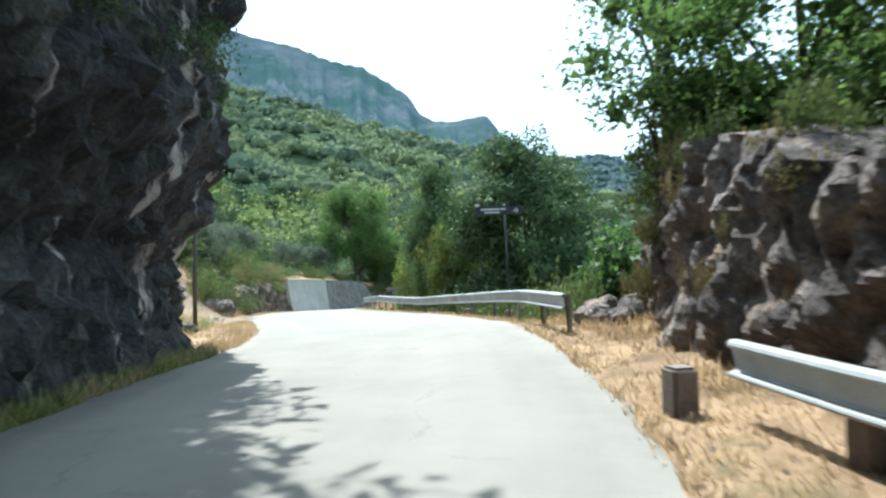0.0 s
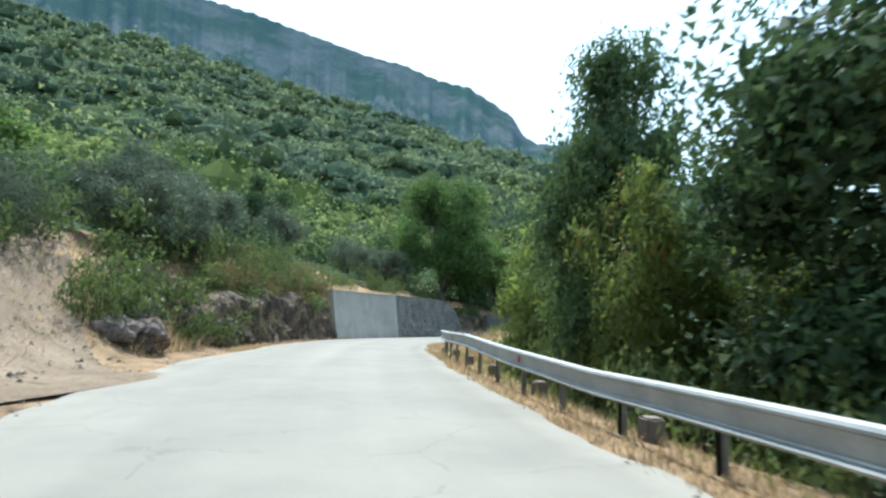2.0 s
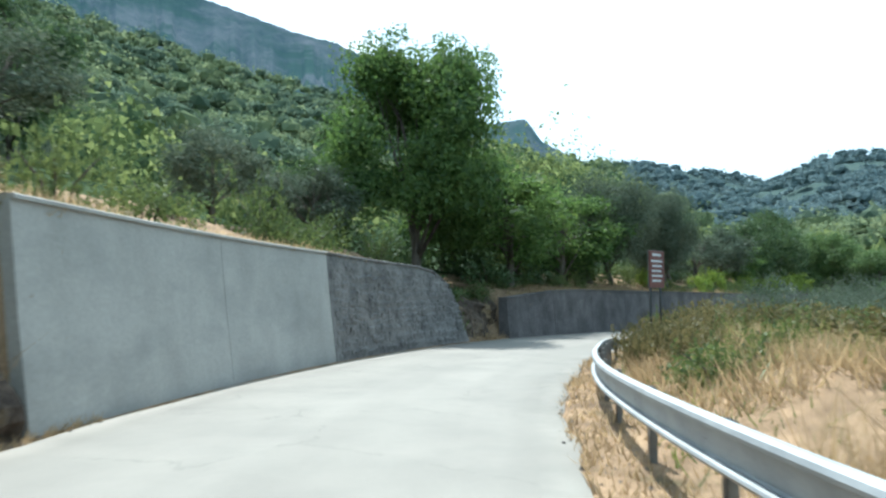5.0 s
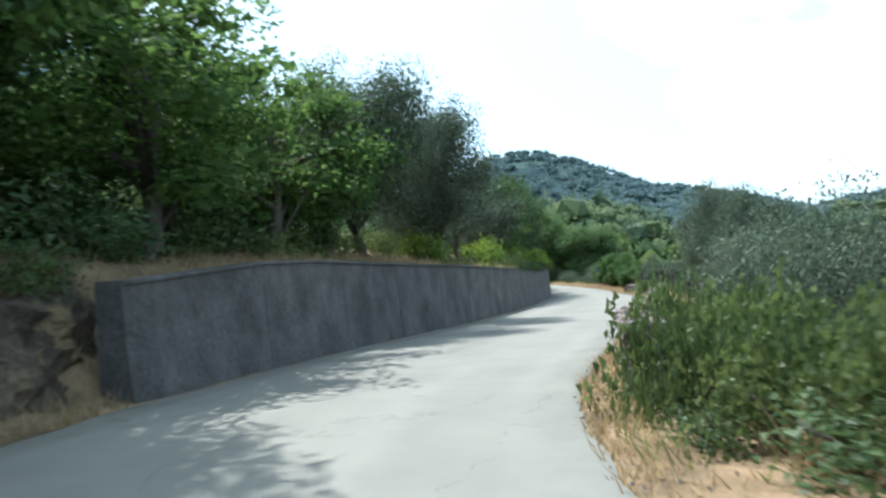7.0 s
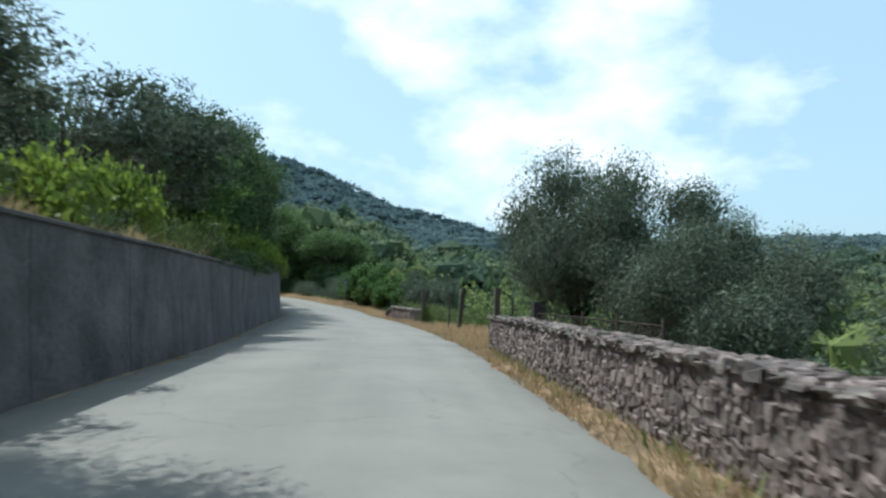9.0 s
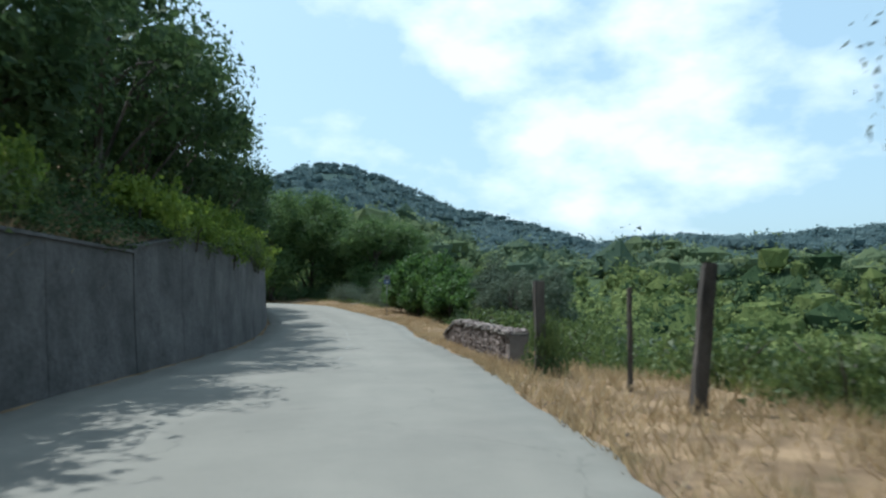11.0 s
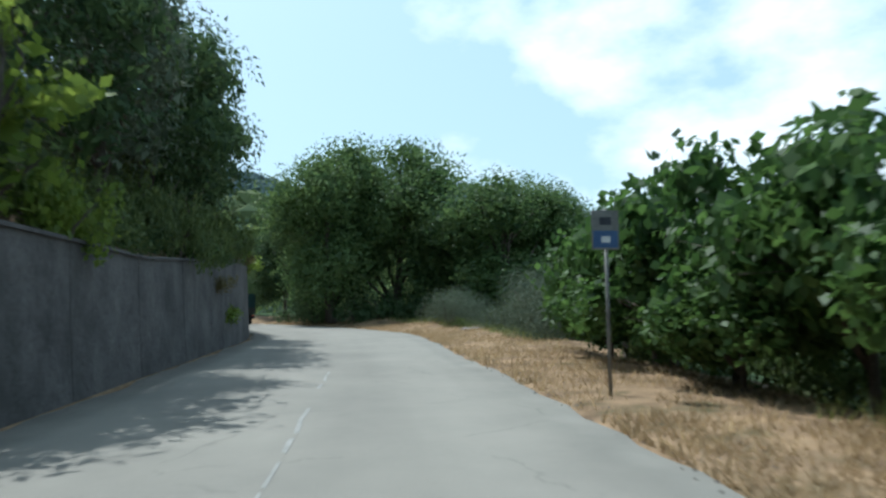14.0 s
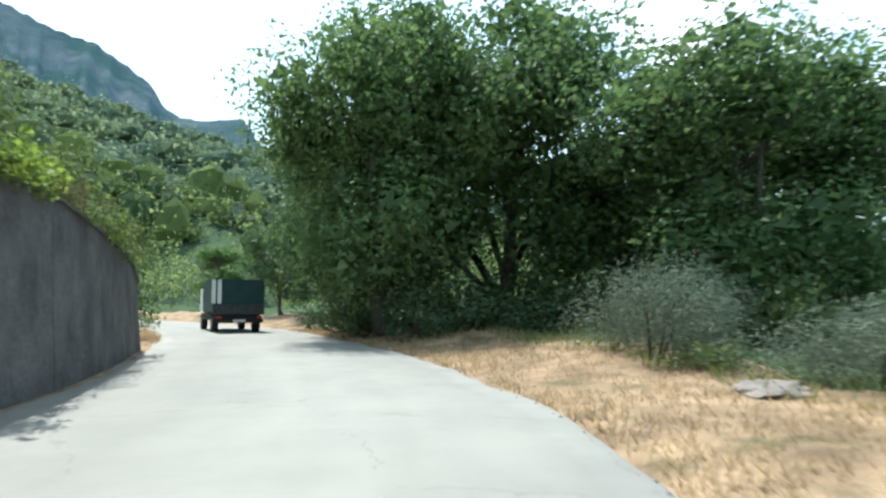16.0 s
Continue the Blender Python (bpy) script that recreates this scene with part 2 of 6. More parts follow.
M = dict(
    asphalt=asphalt_surface("asphalt", (0.157, 0.148, 0.130), (0.201, 0.189, 0.164), scale=0.5, fine=55, rough=0.92, bump=0.25, bump_scale=90, depth=0.008,
                    spots=((0.206, 0.192, 0.167), 0.9, 0.45, 0.9)),
    paint=surface("worn_road_paint", (0.165, 0.163, 0.15), (0.255, 0.25, 0.235), scale=3, fine=60, rough=0.8, bump=0.1),
    straw=surface("dry_ground", (0.105, 0.072, 0.046), (0.32, 0.222, 0.135), scale=1.3, fine=34, bump=0.6, bump_scale=18, depth=0.05,
                  spots=((0.085, 0.075, 0.04), 0.8, 0.56, 0.70), spec=0.05),
    hill=surface("hill_ground", (0.028, 0.046, 0.026), (0.064, 0.086, 0.046), scale=0.022, fine=0.16, bump=0.5, bump_scale=0.11, depth=2.0, spec=0.0, rough=1.0),
    # the blue in this ground stands for haze over the valley
    hill_far=surface("hazed_hill_ground", (0.038, 0.060, 0.056), (0.062, 0.086, 0.078), scale=0.012, fine=0.08, bump=0.4, bump_scale=0.06, depth=2.0, spec=0.0, rough=1.0),
    dirt=surface("dirt_track", (0.12, 0.090, 0.066), (0.27, 0.21, 0.155), scale=0.8, fine=14, bump=0.8, bump_scale=11, depth=0.08, spec=0.05, spots=((0.10, 0.085, 0.05), 1.6, 0.55, 0.68)),
    # limestone albedo cut down to carry the shade on the cliff; pale veins kept
    rock=surface("shade_dark_limestone", (0.014, 0.013, 0.013), (0.090, 0.082, 0.075), scale=0.55, fine=7, bump=0.8, bump_scale=5, depth=0.15,
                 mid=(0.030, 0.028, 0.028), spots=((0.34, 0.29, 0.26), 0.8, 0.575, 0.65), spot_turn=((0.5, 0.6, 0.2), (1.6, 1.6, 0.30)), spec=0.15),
    rock_warm=surface("weathered_rock", (0.040, 0.035, 0.034), (0.34, 0.285, 0.25), scale=1.6, fine=11, bump=1.0, bump_scale=9, depth=0.12, streak=0.45,
                      mid=(0.115, 0.098, 0.092), spots=((0.27, 0.195, 0.12), 1.3, 0.58, 0.70), spec=0.15),
    earth_bank=surface("earthy_rock", (0.030, 0.024, 0.020), (0.19, 0.145, 0.105), scale=1.3, fine=9, bump=0.9, bump_scale=7, depth=0.12, mid=(0.078, 0.060, 0.046),
                       spots=((0.22, 0.16, 0.09), 1.4, 0.56, 0.68), spec=0.1),
    concrete=surface("pale_concrete", (0.245, 0.238, 0.214), (0.365, 0.352, 0.318), scale=0.6, fine=16, bump=0.3, bump_scale=9, depth=0.02, streak=0.6,
                     spots=((0.19, 0.19, 0.178), 0.8, 0.50, 0.85), spot_turn=((0, 0, 0), (0.5, 0.5, 1.2))),
    # stained, and the base lowered further to deepen the walls' shade
    concrete_dark=surface("stained_shaded_concrete", (0.050, 0.046, 0.045), (0.132, 0.120, 0.115), scale=1.1, fine=11, bump=0.8, bump_scale=7, depth=0.05, streak=0.9,
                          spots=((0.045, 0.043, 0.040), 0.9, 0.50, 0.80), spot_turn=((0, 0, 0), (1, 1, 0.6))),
    masonry=surface("rough_grey_masonry", (0.082, 0.078, 0.073), (0.205, 0.194, 0.180), scale=1.8, fine=9, bump=0.9, bump_scale=5.5, depth=0.06),
    mortar=surface("old_mortar", (0.115, 0.096, 0.086), (0.205, 0.172, 0.152), scale=2, fine=20, bump=0.6, depth=0.03),
    stone=surface("wall_stone", (0.086, 0.066, 0.060), (0.250, 0.198, 0.176), scale=2.2, fine=24, bump=0.6, bump_scale=20, depth=0.03, island=0.38,
                  spots=((0.30, 0.27, 0.21), 3.0, 0.62, 0.74)),
    coping=surface("coping_stone", (0.075, 0.064, 0.056), (0.20, 0.170, 0.145), scale=1.6, fine=18, bump=0.6, bump_scale=14, depth=0.03, island=0.35,
                   spots=((0.10, 0.085, 0.07), 2.0, 0.56, 0.70)),
    zinc=surface("galvanised_steel", (0.22, 0.235, 0.24), (0.33, 0.345, 0.345), scale=2, fine=30, rough=0.5, bump=0.05, metal=0.5, spec=0.5),
    zinc_dull=surface("dull_galvanised_steel", (0.12, 0.12, 0.115), (0.24, 0.235, 0.22), scale=3, fine=30, rough=0.6, bump=0.08, metal=0.4),
    rust=surface("rusted_iron", (0.018, 0.014, 0.012), (0.060, 0.040, 0.028), scale=6, fine=40, rough=0.8, bump=0.2, metal=0.3),
    iron=surface("dark_painted_iron", (0.02, 0.022, 0.022), (0.05, 0.052, 0.05), scale=6, fine=40, rough=0.6, bump=0.1),
    red=surface("red_reflector", (0.25, 0.02, 0.02), (0.42, 0.04, 0.035), rough=0.35, bump=0),
    brown=surface("brown_sign_face", (0.115, 0.035, 0.028), (0.17, 0.055, 0.042), scale=4, rough=0.5, bump=0),
    black=surface("dark_sign_face", (0.018, 0.020, 0.028), (0.035, 0.038, 0.05), scale=4, rough=0.45, bump=0),
    white=surface("white_sign_paint", (0.45, 0.46, 0.47), (0.62, 0.63, 0.64), scale=5, rough=0.5, bump=0),
    blue=surface("blue_sign_paint", (0.035, 0.075, 0.17), (0.06, 0.11, 0.23), scale=5, rough=0.45, bump=0),
    bark=surface("bark", (0.045, 0.036, 0.028), (0.15, 0.125, 0.10), scale=3, fine=26, bump=0.9, bump_scale=16, depth=0.05, streak=0.3),
    oldwood=surface("weathered_post_wood", (0.035, 0.030, 0.026), (0.12, 0.10, 0.085), scale=5, fine=40, bump=0.6, bump_scale=30, streak=0.2),
    tarp=surface("dark_green_tarpaulin", (0.008, 0.026, 0.028), (0.014, 0.045, 0.045), scale=2, fine=20, rough=0.55, bump=0.2),
    pale_panel=surface("pale_van_panel", (0.50, 0.52, 0.50), (0.66, 0.68, 0.66), scale=2, rough=0.45, bump=0),
    rubber=surface("black_rubber", (0.012, 0.012, 0.013), (0.03, 0.03, 0.03), scale=8, rough=0.8, bump=0.1),
    oak=leafy("oak_leaf", (0.046, 0.094, 0.026), (0.150, 0.232, 0.060), through=0.46, tip=(0.19, 0.26, 0.06)),
    oak_dark=leafy("holm_oak_leaf", (0.034, 0.064, 0.028), (0.104, 0.158, 0.058), through=0.32),
    oak_grove=leafy("grove_oak_leaf", (0.046, 0.090, 0.034), (0.165, 0.240, 0.080), through=0.42),
    dry_bramble=leafy("dry_bramble_leaf", (0.085, 0.085, 0.032), (0.27, 0.215, 0.095), through=0.3, tip=(0.20, 0.12, 0.06)),
    autumn=leafy("chestnut_leaf", (0.075, 0.110, 0.024), (0.200, 0.250, 0.060), through=0.40, tip=(0.34, 0.15, 0.05)),
    olive=leafy("olive_leaf", (0.058, 0.080, 0.050), (0.188, 0.222, 0.154), through=0.18, gloss=0.06, tip=(0.26, 0.28, 0.21)),
    fig=leafy("fig_leaf", (0.034, 0.075, 0.020), (0.110, 0.190, 0.048), through=0.45),
    vine=leafy("vine_leaf", (0.085, 0.145, 0.022), (0.25, 0.32, 0.052), through=0.5),
    shrub=leafy("shrub_leaf", (0.055, 0.088, 0.026), (0.165, 0.205, 0.066), through=0.38),
    woods_green=leafy("woods_leaf", (0.068, 0.110, 0.040), (0.255, 0.295, 0.112), through=0.42, gloss=0.0, patch_scale=0.16),
    woods_dark=leafy("woods_evergreen_leaf", (0.040, 0.070, 0.036), (0.112, 0.156, 0.078), through=0.32, gloss=0.0, patch_scale=0.16),
    woods_olive=leafy("woods_olive_leaf", (0.078, 0.104, 0.074), (0.195, 0.225, 0.160), through=0.2, gloss=0.0, patch_scale=0.16),
    # distant leaves paler, hill woods bluer: haze put into the base colour
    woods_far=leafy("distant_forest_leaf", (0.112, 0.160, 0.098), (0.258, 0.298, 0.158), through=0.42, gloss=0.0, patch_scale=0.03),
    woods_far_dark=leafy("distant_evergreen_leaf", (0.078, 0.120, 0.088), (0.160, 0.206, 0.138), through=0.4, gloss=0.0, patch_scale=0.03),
    woods_hazy=leafy("hazed_hill_leaf", (0.122, 0.174, 0.182), (0.178, 0.232, 0.228), through=0.36, gloss=0.0, patch_scale=0.02),
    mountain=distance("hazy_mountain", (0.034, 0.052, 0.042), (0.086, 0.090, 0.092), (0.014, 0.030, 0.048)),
    grass_dry=leafy("dry_grass", (0.27, 0.185, 0.098), (0.50, 0.375, 0.210), through=0.5, gloss=0.1),
    grass_green=leafy("green_weed", (0.10, 0.13, 0.03), (0.24, 0.27, 0.07), through=0.35, gloss=0.2),
)

# ---- the road's line: distance along it, heading (degrees to the left of +y), height of the surface ----
LINE = [
    (-40, 2.3, -0.68), (-30, 2.27, -0.51), (0, 2.04, 0.0), (10, 4.06, 0.17), (20, 11.73, 0.35), (30, 14.8, 0.39), (40, 10.18, 0.33),
    (50, 3.53, 0.17), (60, -8.85, -0.1), (70, -20.84, -0.3), (80, -35.46, -0.39), (90, -42.23, -0.49), (100, -40.4, -0.59),
    (110, -35.64, -0.71), (120, -33.32, -0.83), (130, -32.2, -0.97), (140, -25.54, -1.04), (150, -26.61, -0.91), (160, -22.89, -0.74),
    (168, -20.01, -0.63), (172, -15.5, -0.57), (178, -8, -0.5), (190, 2, -0.4), (205, 13, -0.3), (225, 28, -0.2), (260, 36, 0), (320, 30, 0.5),
]
_k = np.array(LINE)
ST = np.arange(-40, 320.01, 0.25)
_h = np.radians(np.interp(ST, _k[:, 0], _k[:, 1]))
LX = np.r_[0, np.cumsum(-(np.sin(_h[1:]) + np.sin(_h[:-1])) / 2 * 0.25)]
LY = np.r_[0, np.cumsum((np.cos(_h[1:]) + np.cos(_h[:-1])) / 2 * 0.25)]
LX += 1.141 - LX[40]
LY += -29.978 - LY[40]
LZ = np.convolve(np.pad(np.interp(ST, _k[:, 0], _k[:, 2]), 20, mode="edge"), np.ones(41) / 41, "valid")


def table(rows):
    a = np.array(rows, float)
    return lambda s: np.interp(s, a[:, 0], a[:, 1])


left_edge = table([(-40, -4.2), (10, -4.1), (15, -3.5), (20, -3.45), (25, -3.8), (30, -4.2), (36, -4.3), (40, -4.05), (48, -4.2), (56, -4.4), (64, -4.65),
                   (72, -4.8), (77, -4.5), (82, -4.2), (91, -4.0), (99, -4.4), (105, -4.6), (115, -4.8), (123, -4.7), (131, -4.4), (145, -4.15),
                   (150, -4.3), (157, -4.8), (165, -5.0), (178, -4.75), (186, -4.85), (200, -4.2), (230, -3.6), (320, -3.5)])
right_edge = table([(-40, 1.5), (4, 1.55), (7.7, 2.05), (11.6, 2.4), (16.2, 2.65), (20, 2.4), (25, 2.15), (29, 1.95), (33, 1.82), (38, 1.7), (44, 1.36),
                    (51, 1.05), (57, 1.12), (62.6, 1.25), (68, 1.05), (74, 1.2), (77, 1.42), (81, 1.9), (85, 2.1), (88, 2.1), (92, 1.88), (100, 1.7),
                    (107, 1.78), (119, 1.83), (126, 1.9), (132, 1.6), (136, 1.55), (140, 1.85), (143.5, 2.3), (147, 2.3), (150, 2.1), (156, 1.72),
                    (162, 1.42), (168, 1.5), (174, 1.75), (180, 1.5), (190, 1.2), (205, 1.6), (320, 1.8)])
# left side: where wall or bank begins, its height, over what width it rises, the slope beyond
left_face = table([(-40, -5.2), (16, -5.0), (20, -4.7), (26, -4.7), (36, -5.0), (48, -4.7), (54.5, -4.6), (56, -4.6), (65, -5.0), (74, -5.2), (76, -5.2),
                   (77, -4.7), (82, -4.4), (91, -4.2), (99, -4.6), (105, -4.8), (115, -5.0), (123, -4.9), (131, -4.6), (145, -4.35), (150, -4.5),
                   (157, -5.0), (165, -5.2), (178, -4.95), (186, -5.05), (200, -5.0), (320, -5.0)])
left_height = table([(-40, 6), (15, 6), (18, 3), (20, 0.8), (25, 1.0), (30, 1.5), (36, 2.7), (42, 2.7), (48, 2.5), (55, 2.5), (65, 2.65), (71, 2.5), (72, 2.1), (73, 1.4), (73.9, 0.7),
                     (75, 0.9), (76.5, 1.65), (82, 2.1), (105, 2.15), (115, 2.2), (123, 2.3), (126, 2.75), (135, 2.9), (147, 2.9), (148, 2.3), (158, 2.2),
                     (165, 2.55), (171, 2.95), (178, 2.85), (186, 2.2), (192, 1.2), (210, 1.5), (320, 2)])
left_width = table([(-40, 3), (17, 3), (20, 3), (26, 6), (31, 5), (36, 4.2), (42, 2.5), (48, 1.3), (54.5, 0.9), (55.2, 0.25), (72.6, 0.25), (73.2, 2.2), (77.2, 2.2),
                    (77.6, 0.25), (187, 0.25), (190, 2.0), (320, 2.5)])
left_slope = table([(-40, 0.4), (20, 0.25), (40, 0.32), (75, 0.25), (80, 0.16), (110, 0.25), (128, 0.5), (185, 0.5), (200, 0.3), (320, 0.3)])
# right side: heights at five distances from the road's edge
bank = table([(4, 0), (11, 0.05), (16, 0.07), (22, 0.055), (28, 0.025), (32, 0.015), (40, 0), (320, 0)])      # cross-fall of the first bend
R_AT = np.array([0.0, 1.2, 3.2, 7.0, 14.0, 34.0])
R_ROWS = [(-40, 0, .1, .6, 2.2, 3, 3), (2, 0, .1, .5, 2.1, 2.6, 3), (11, 0, .05, .4, 2.0, 2.0, 1), (14, 0, 0, .1, .8, 0, -3), (17, 0, -.2, -.7, -2, -4.5, -11), (50, 0, -.25, -.8, -2.4, -5, -12),
          (57, 0, 0, .7, .6, -.5, -6), (71, 0, 0, .8, .7, -.5, -6), (75, 0, 0, -.7, -1.7, -3.5, -8), (105, 0, 0, -.5, -1.5, -3.5, -9),
          (109, 0, 0, 0, -.8, -3, -9), (122, 0, 0, 0, -1.0, -3.5, -10), (126, 0, 0, -.5, -1.6, -4, -10), (134, 0, 0, -.2, -1.5, -4, -11),
          (150, 0, .05, 0, -.8, -3, -11), (172, 0, .05, .1, -.2, -1.5, -8), (186, 0, .1, .4, .6, .5, -3), (320, 0, .1, .5, .8, 1.5, 2)]
_r = np.array(R_ROWS, float)


def right_height(s, o):
    s, o = np.broadcast_arrays(np.asarray(s, float), np.asarray(o, float))
    cols = np.stack([np.interp(s, _r[:, 0], _r[:, n]) for n in range(1, 7)], -1)
    out = np.zeros(s.shape)
    for n in range(5):
        u = np.clip((o - R_AT[n]) / (R_AT[n + 1] - R_AT[n]), 0, 1)
        out += (cols[..., n + 1] - cols[..., n]) * u
    return out + np.where(o > 34, (o - 34) * -0.12, 0)


def lumps(x, y, size, seed=0.0):
    """Smooth uneven ground in [-1, 1]."""
    x, y = np.asarray(x) / size, np.asarray(y) / size
    return (np.sin(x * 1.7 + 1.3 * np.sin(y * 1.1 + seed) + seed) + np.sin(y * 2.1 + 1.7 * np.sin(x * 0.9 - seed) + 2 * seed)
            + 0.5 * np.sin(3.7 * x - 2.9 * y + seed * 3)) / 2.5


def profile(s, d):
    """Height of the ground over the road's surface, at d to the right of the line (left: negative)."""
    s, d = np.broadcast_arrays(np.asarray(s, float), np.asarray(d, float))
    lf, re = left_face(s), right_edge(s)
    o = np.maximum(lf - 0.08 - d, 0)
    u = np.clip(o / left_width(s), 0, 1)
    rise = left_height(s) * (u * u * (3 - 2 * u)) + left_slope(s) * np.maximum(o - left_width(s), 0)
    fall = right_height(s, np.maximum(d - re, 0))
    rough = np.clip(np.minimum(np.abs(o), 3) / 3, 0, 1) * 0.22 + np.clip((d - re - 1.0) / 4, 0, 1) * 0.16
    return rise + fall + bank(s) * np.clip(d, 0, 5) + rough * lumps(s, d, 2.1) + 0.6 * rough * lumps(s, d, 0.8, 2.0)


def at(s, d, h=0.0):
    """The place at s along the road, d to its right, h over its surface."""
    i = int(np.clip((s + 40) / 0.25, 1, len(ST) - 2))
    u = (s - ST[i]) / 0.25
    a = _h[i]
    x, y, z = (c[i] + (c[i + 1] - c[i]) * u for c in (LX, LY, LZ))
    return Vector((x + math.cos(a) * d, y + math.sin(a) * d, z + h))


def at_many(s, d, h):
    s = np.asarray(s, float)
    a = np.interp(s, ST, _h)
    return np.stack([np.interp(s, ST, LX) + np.cos(a) * d, np.interp(s, ST, LY) + np.sin(a) * d, np.interp(s, ST, LZ) + h], -1)


def heading(s):
    return math.degrees(float(np.interp(s, ST, _h)))


def ground(s, d):
    return float(profile(s, d))


def stand(s, d, sink=0.05, turn=0.0):
    """A pose on the ground, x to the road's right, y along it."""
    p = at(s, d, ground(s, d) - sink)
    return Matrix.Translation(p) @ pose(0, 0, 0, 0, 0, heading(s) + turn)


def sd_of(x, y):
    """s and d for many places."""
    s, d, far = np.zeros(len(x)), np.zeros(len(x)), np.full(len(x), 1e18)
    for i in range(0, len(ST), 6):
        r2 = (x - LX[i]) ** 2 + (y - LY[i]) ** 2
        near = r2 < far
        far[near] = r2[near]
        s[near] = ST[i] + (-(x - LX[i]) * np.sin(_h[i]) + (y - LY[i]) * np.cos(_h[i]))[near]
        d[near] = ((x - LX[i]) * np.cos(_h[i]) + (y - LY[i]) * np.sin(_h[i]))[near]
    return s, np.sign(d) * np.sqrt(np.maximum(far, d * d))


# ---- hills round the valley: bearing (degrees left of +y from the middle of the road) and elevation of the skyline ----
SKYLINE = [(-180, 6), (-120, 5), (-90, 5), (-70, 5), (-61, 4.5), (-57, 4.8), (-53, 4.6), (-50.7, 4.1), (-46, 5.6), (-41.5, 6.8), (-39.2, 7.1), (-36, 8.6), (-33, 9.8),
           (-29.5, 10.8), (-26.5, 10.5), (-23, 9.0), (-19, 10.0), (-12, 11.2), (-8, 11.3), (-4, 12.2), (-1, 12.6), (2, 13.5), (5, 14.2), (10, 15.9), (15, 17.0),
           (20, 18.1), (25, 19.0), (33, 20.5), (40, 20.8), (50, 21), (90, 18), (130, 12), (180, 6)]
FAR_SKYLINE = [(-12, 8.5), (-9, 10.9), (-7, 11.9), (-5.6, 12.6), (-4.2, 14.5), (-3.2, 14.5), (-1.5, 14.2), (0.5, 14.3), (1.8, 15.1), (2.6, 16.5), (4.5, 17.7), (6.6, 18.9), (8.5, 19.2),
               (10.2, 19.7), (12, 20.4), (15.5, 21.0), (20, 22.1), (25, 23.2), (33, 24.2), (50, 24), (75, 20)]
_sk = np.array(SKYLINE, float)
_fs = np.array(FAR_SKYLINE, float)
MID = (8.0, 75.0)


def ridge_way(az):
    """How far the wooded ridge lies: nearer below the mountain, farther over the valley."""
    return np.interp(az, [-20, -8], [1600.0, 950.0])


def hills(x, y):
    az = np.degrees(np.arctan2(-(x - MID[0]), y - MID[1]))
    r = np.hypot(x - MID[0], y - MID[1])
    way = ridge_way(az)
    top = way * np.tan(np.radians(np.interp(az, _sk[:, 0], _sk[:, 1]))) - 3.0 - 8.0 * np.clip(-az / 20.0, 0, 1)
    top += 2.5 * lumps(x, y, 30.0) + 1.5 * lumps(x, y, 9.0, 2.0)
    u = np.clip(r / way, 0, 1.0)
    z = top * np.where(az > -14, 0.22 * u + 0.78 * u ** 1.7, u ** 1.5)
    z = np.where(r > way, top * np.exp(-((r - way) / 420.0) ** 2), z)
    side = np.clip((-az - 10) / 25, 0, 1) * (az > -150)
    z -= 22 * side * np.clip(r / 60, 0, 1) * np.exp(-((r - 160) / 190.0) ** 2)
    z += np.clip((r - 110) / 260, 0, 1) * (1 - np.clip((r - way + 350) / 300, 0, 1)) * (10 * lumps(x, y, 55.0) + 6 * lumps(x, y, 24.0, 1.0))
    return z


def land(x, y):
    """Height of the ground anywhere."""
    s, d = sd_of(x, y)
    near = np.interp(s, ST, LZ) + profile(s, np.clip(d, -45, 45))
    far = hills(x, y)
    w = np.clip((np.abs(d) - 28) / 90, 0, 1)
    w = w * w * (3 - 2 * w)
    return near * (1 - w) + far * w, s, d


# ---- mesh helpers ----
def mesh(name, verts, faces, material, smooth=False):
    me = bpy.data.meshes.new(name)
    me.from_pydata(np.asarray(verts, float).tolist() if isinstance(verts, np.ndarray) else verts, [], faces.tolist() if isinstance(faces, np.ndarray) else faces)
    me.materials.append(material)
    if smooth:
        me.polygons.foreach_set("use_smooth", [True] * len(me.polygons))
    me.update()
    return me


def from_bm(name, bm, material, smooth=False):
    me = bpy.data.meshes.new(name)
    bmesh.ops.recalc_face_normals(bm, faces=bm.faces)
    bm.to_mesh(me)
    bm.free()
    me.materials.append(material)
    if smooth:
        me.polygons.foreach_set("use_smooth", [True] * len(me.polygons))
    return me


def part(name, data, parent, label="", m=None):
    """One mesh as a part of a thing or of a part."""
    ob = new(name, data)
    ob.parent = parent
    if m is not None:
        ob.matrix_basis = m
    return tagged(ob, label)


def thing(name, m, label, category, group="", kind=""):
    ob = new(name)
    ob.matrix_basis = m
    return tagged(ob, label, category, group, kind)


def grid_faces(rows, cols):
    i = np.arange(rows * cols).reshape(rows, cols)
    return np.stack([i[:-1, :-1], i[:-1, 1:], i[1:, 1:], i[1:, :-1]], -1).reshape(-1, 4)


def box_bm(bm, m, sx, sy, sz, bevel=0.0):
    """A box with its base at m."""
    got = bmesh.ops.create_cube(bm, size=1.0, matrix=m @ Matrix.Translation((0, 0, sz / 2)) @ Matrix.Diagonal((sx, sy, sz, 1)))
    if bevel:
        edges = list({e for v in got["verts"] for e in v.link_edges})
        bmesh.ops.bevel(bm, geom=edges, offset=bevel, segments=2, affect="EDGES", clamp_overlap=True)


def box_mesh(name, material, sx, sy, sz, bevel=0.0):
    bm = bmesh.new()
    box_bm(bm, Matrix.Identity(4), sx, sy, sz, bevel)
    return from_bm(name, bm, material)


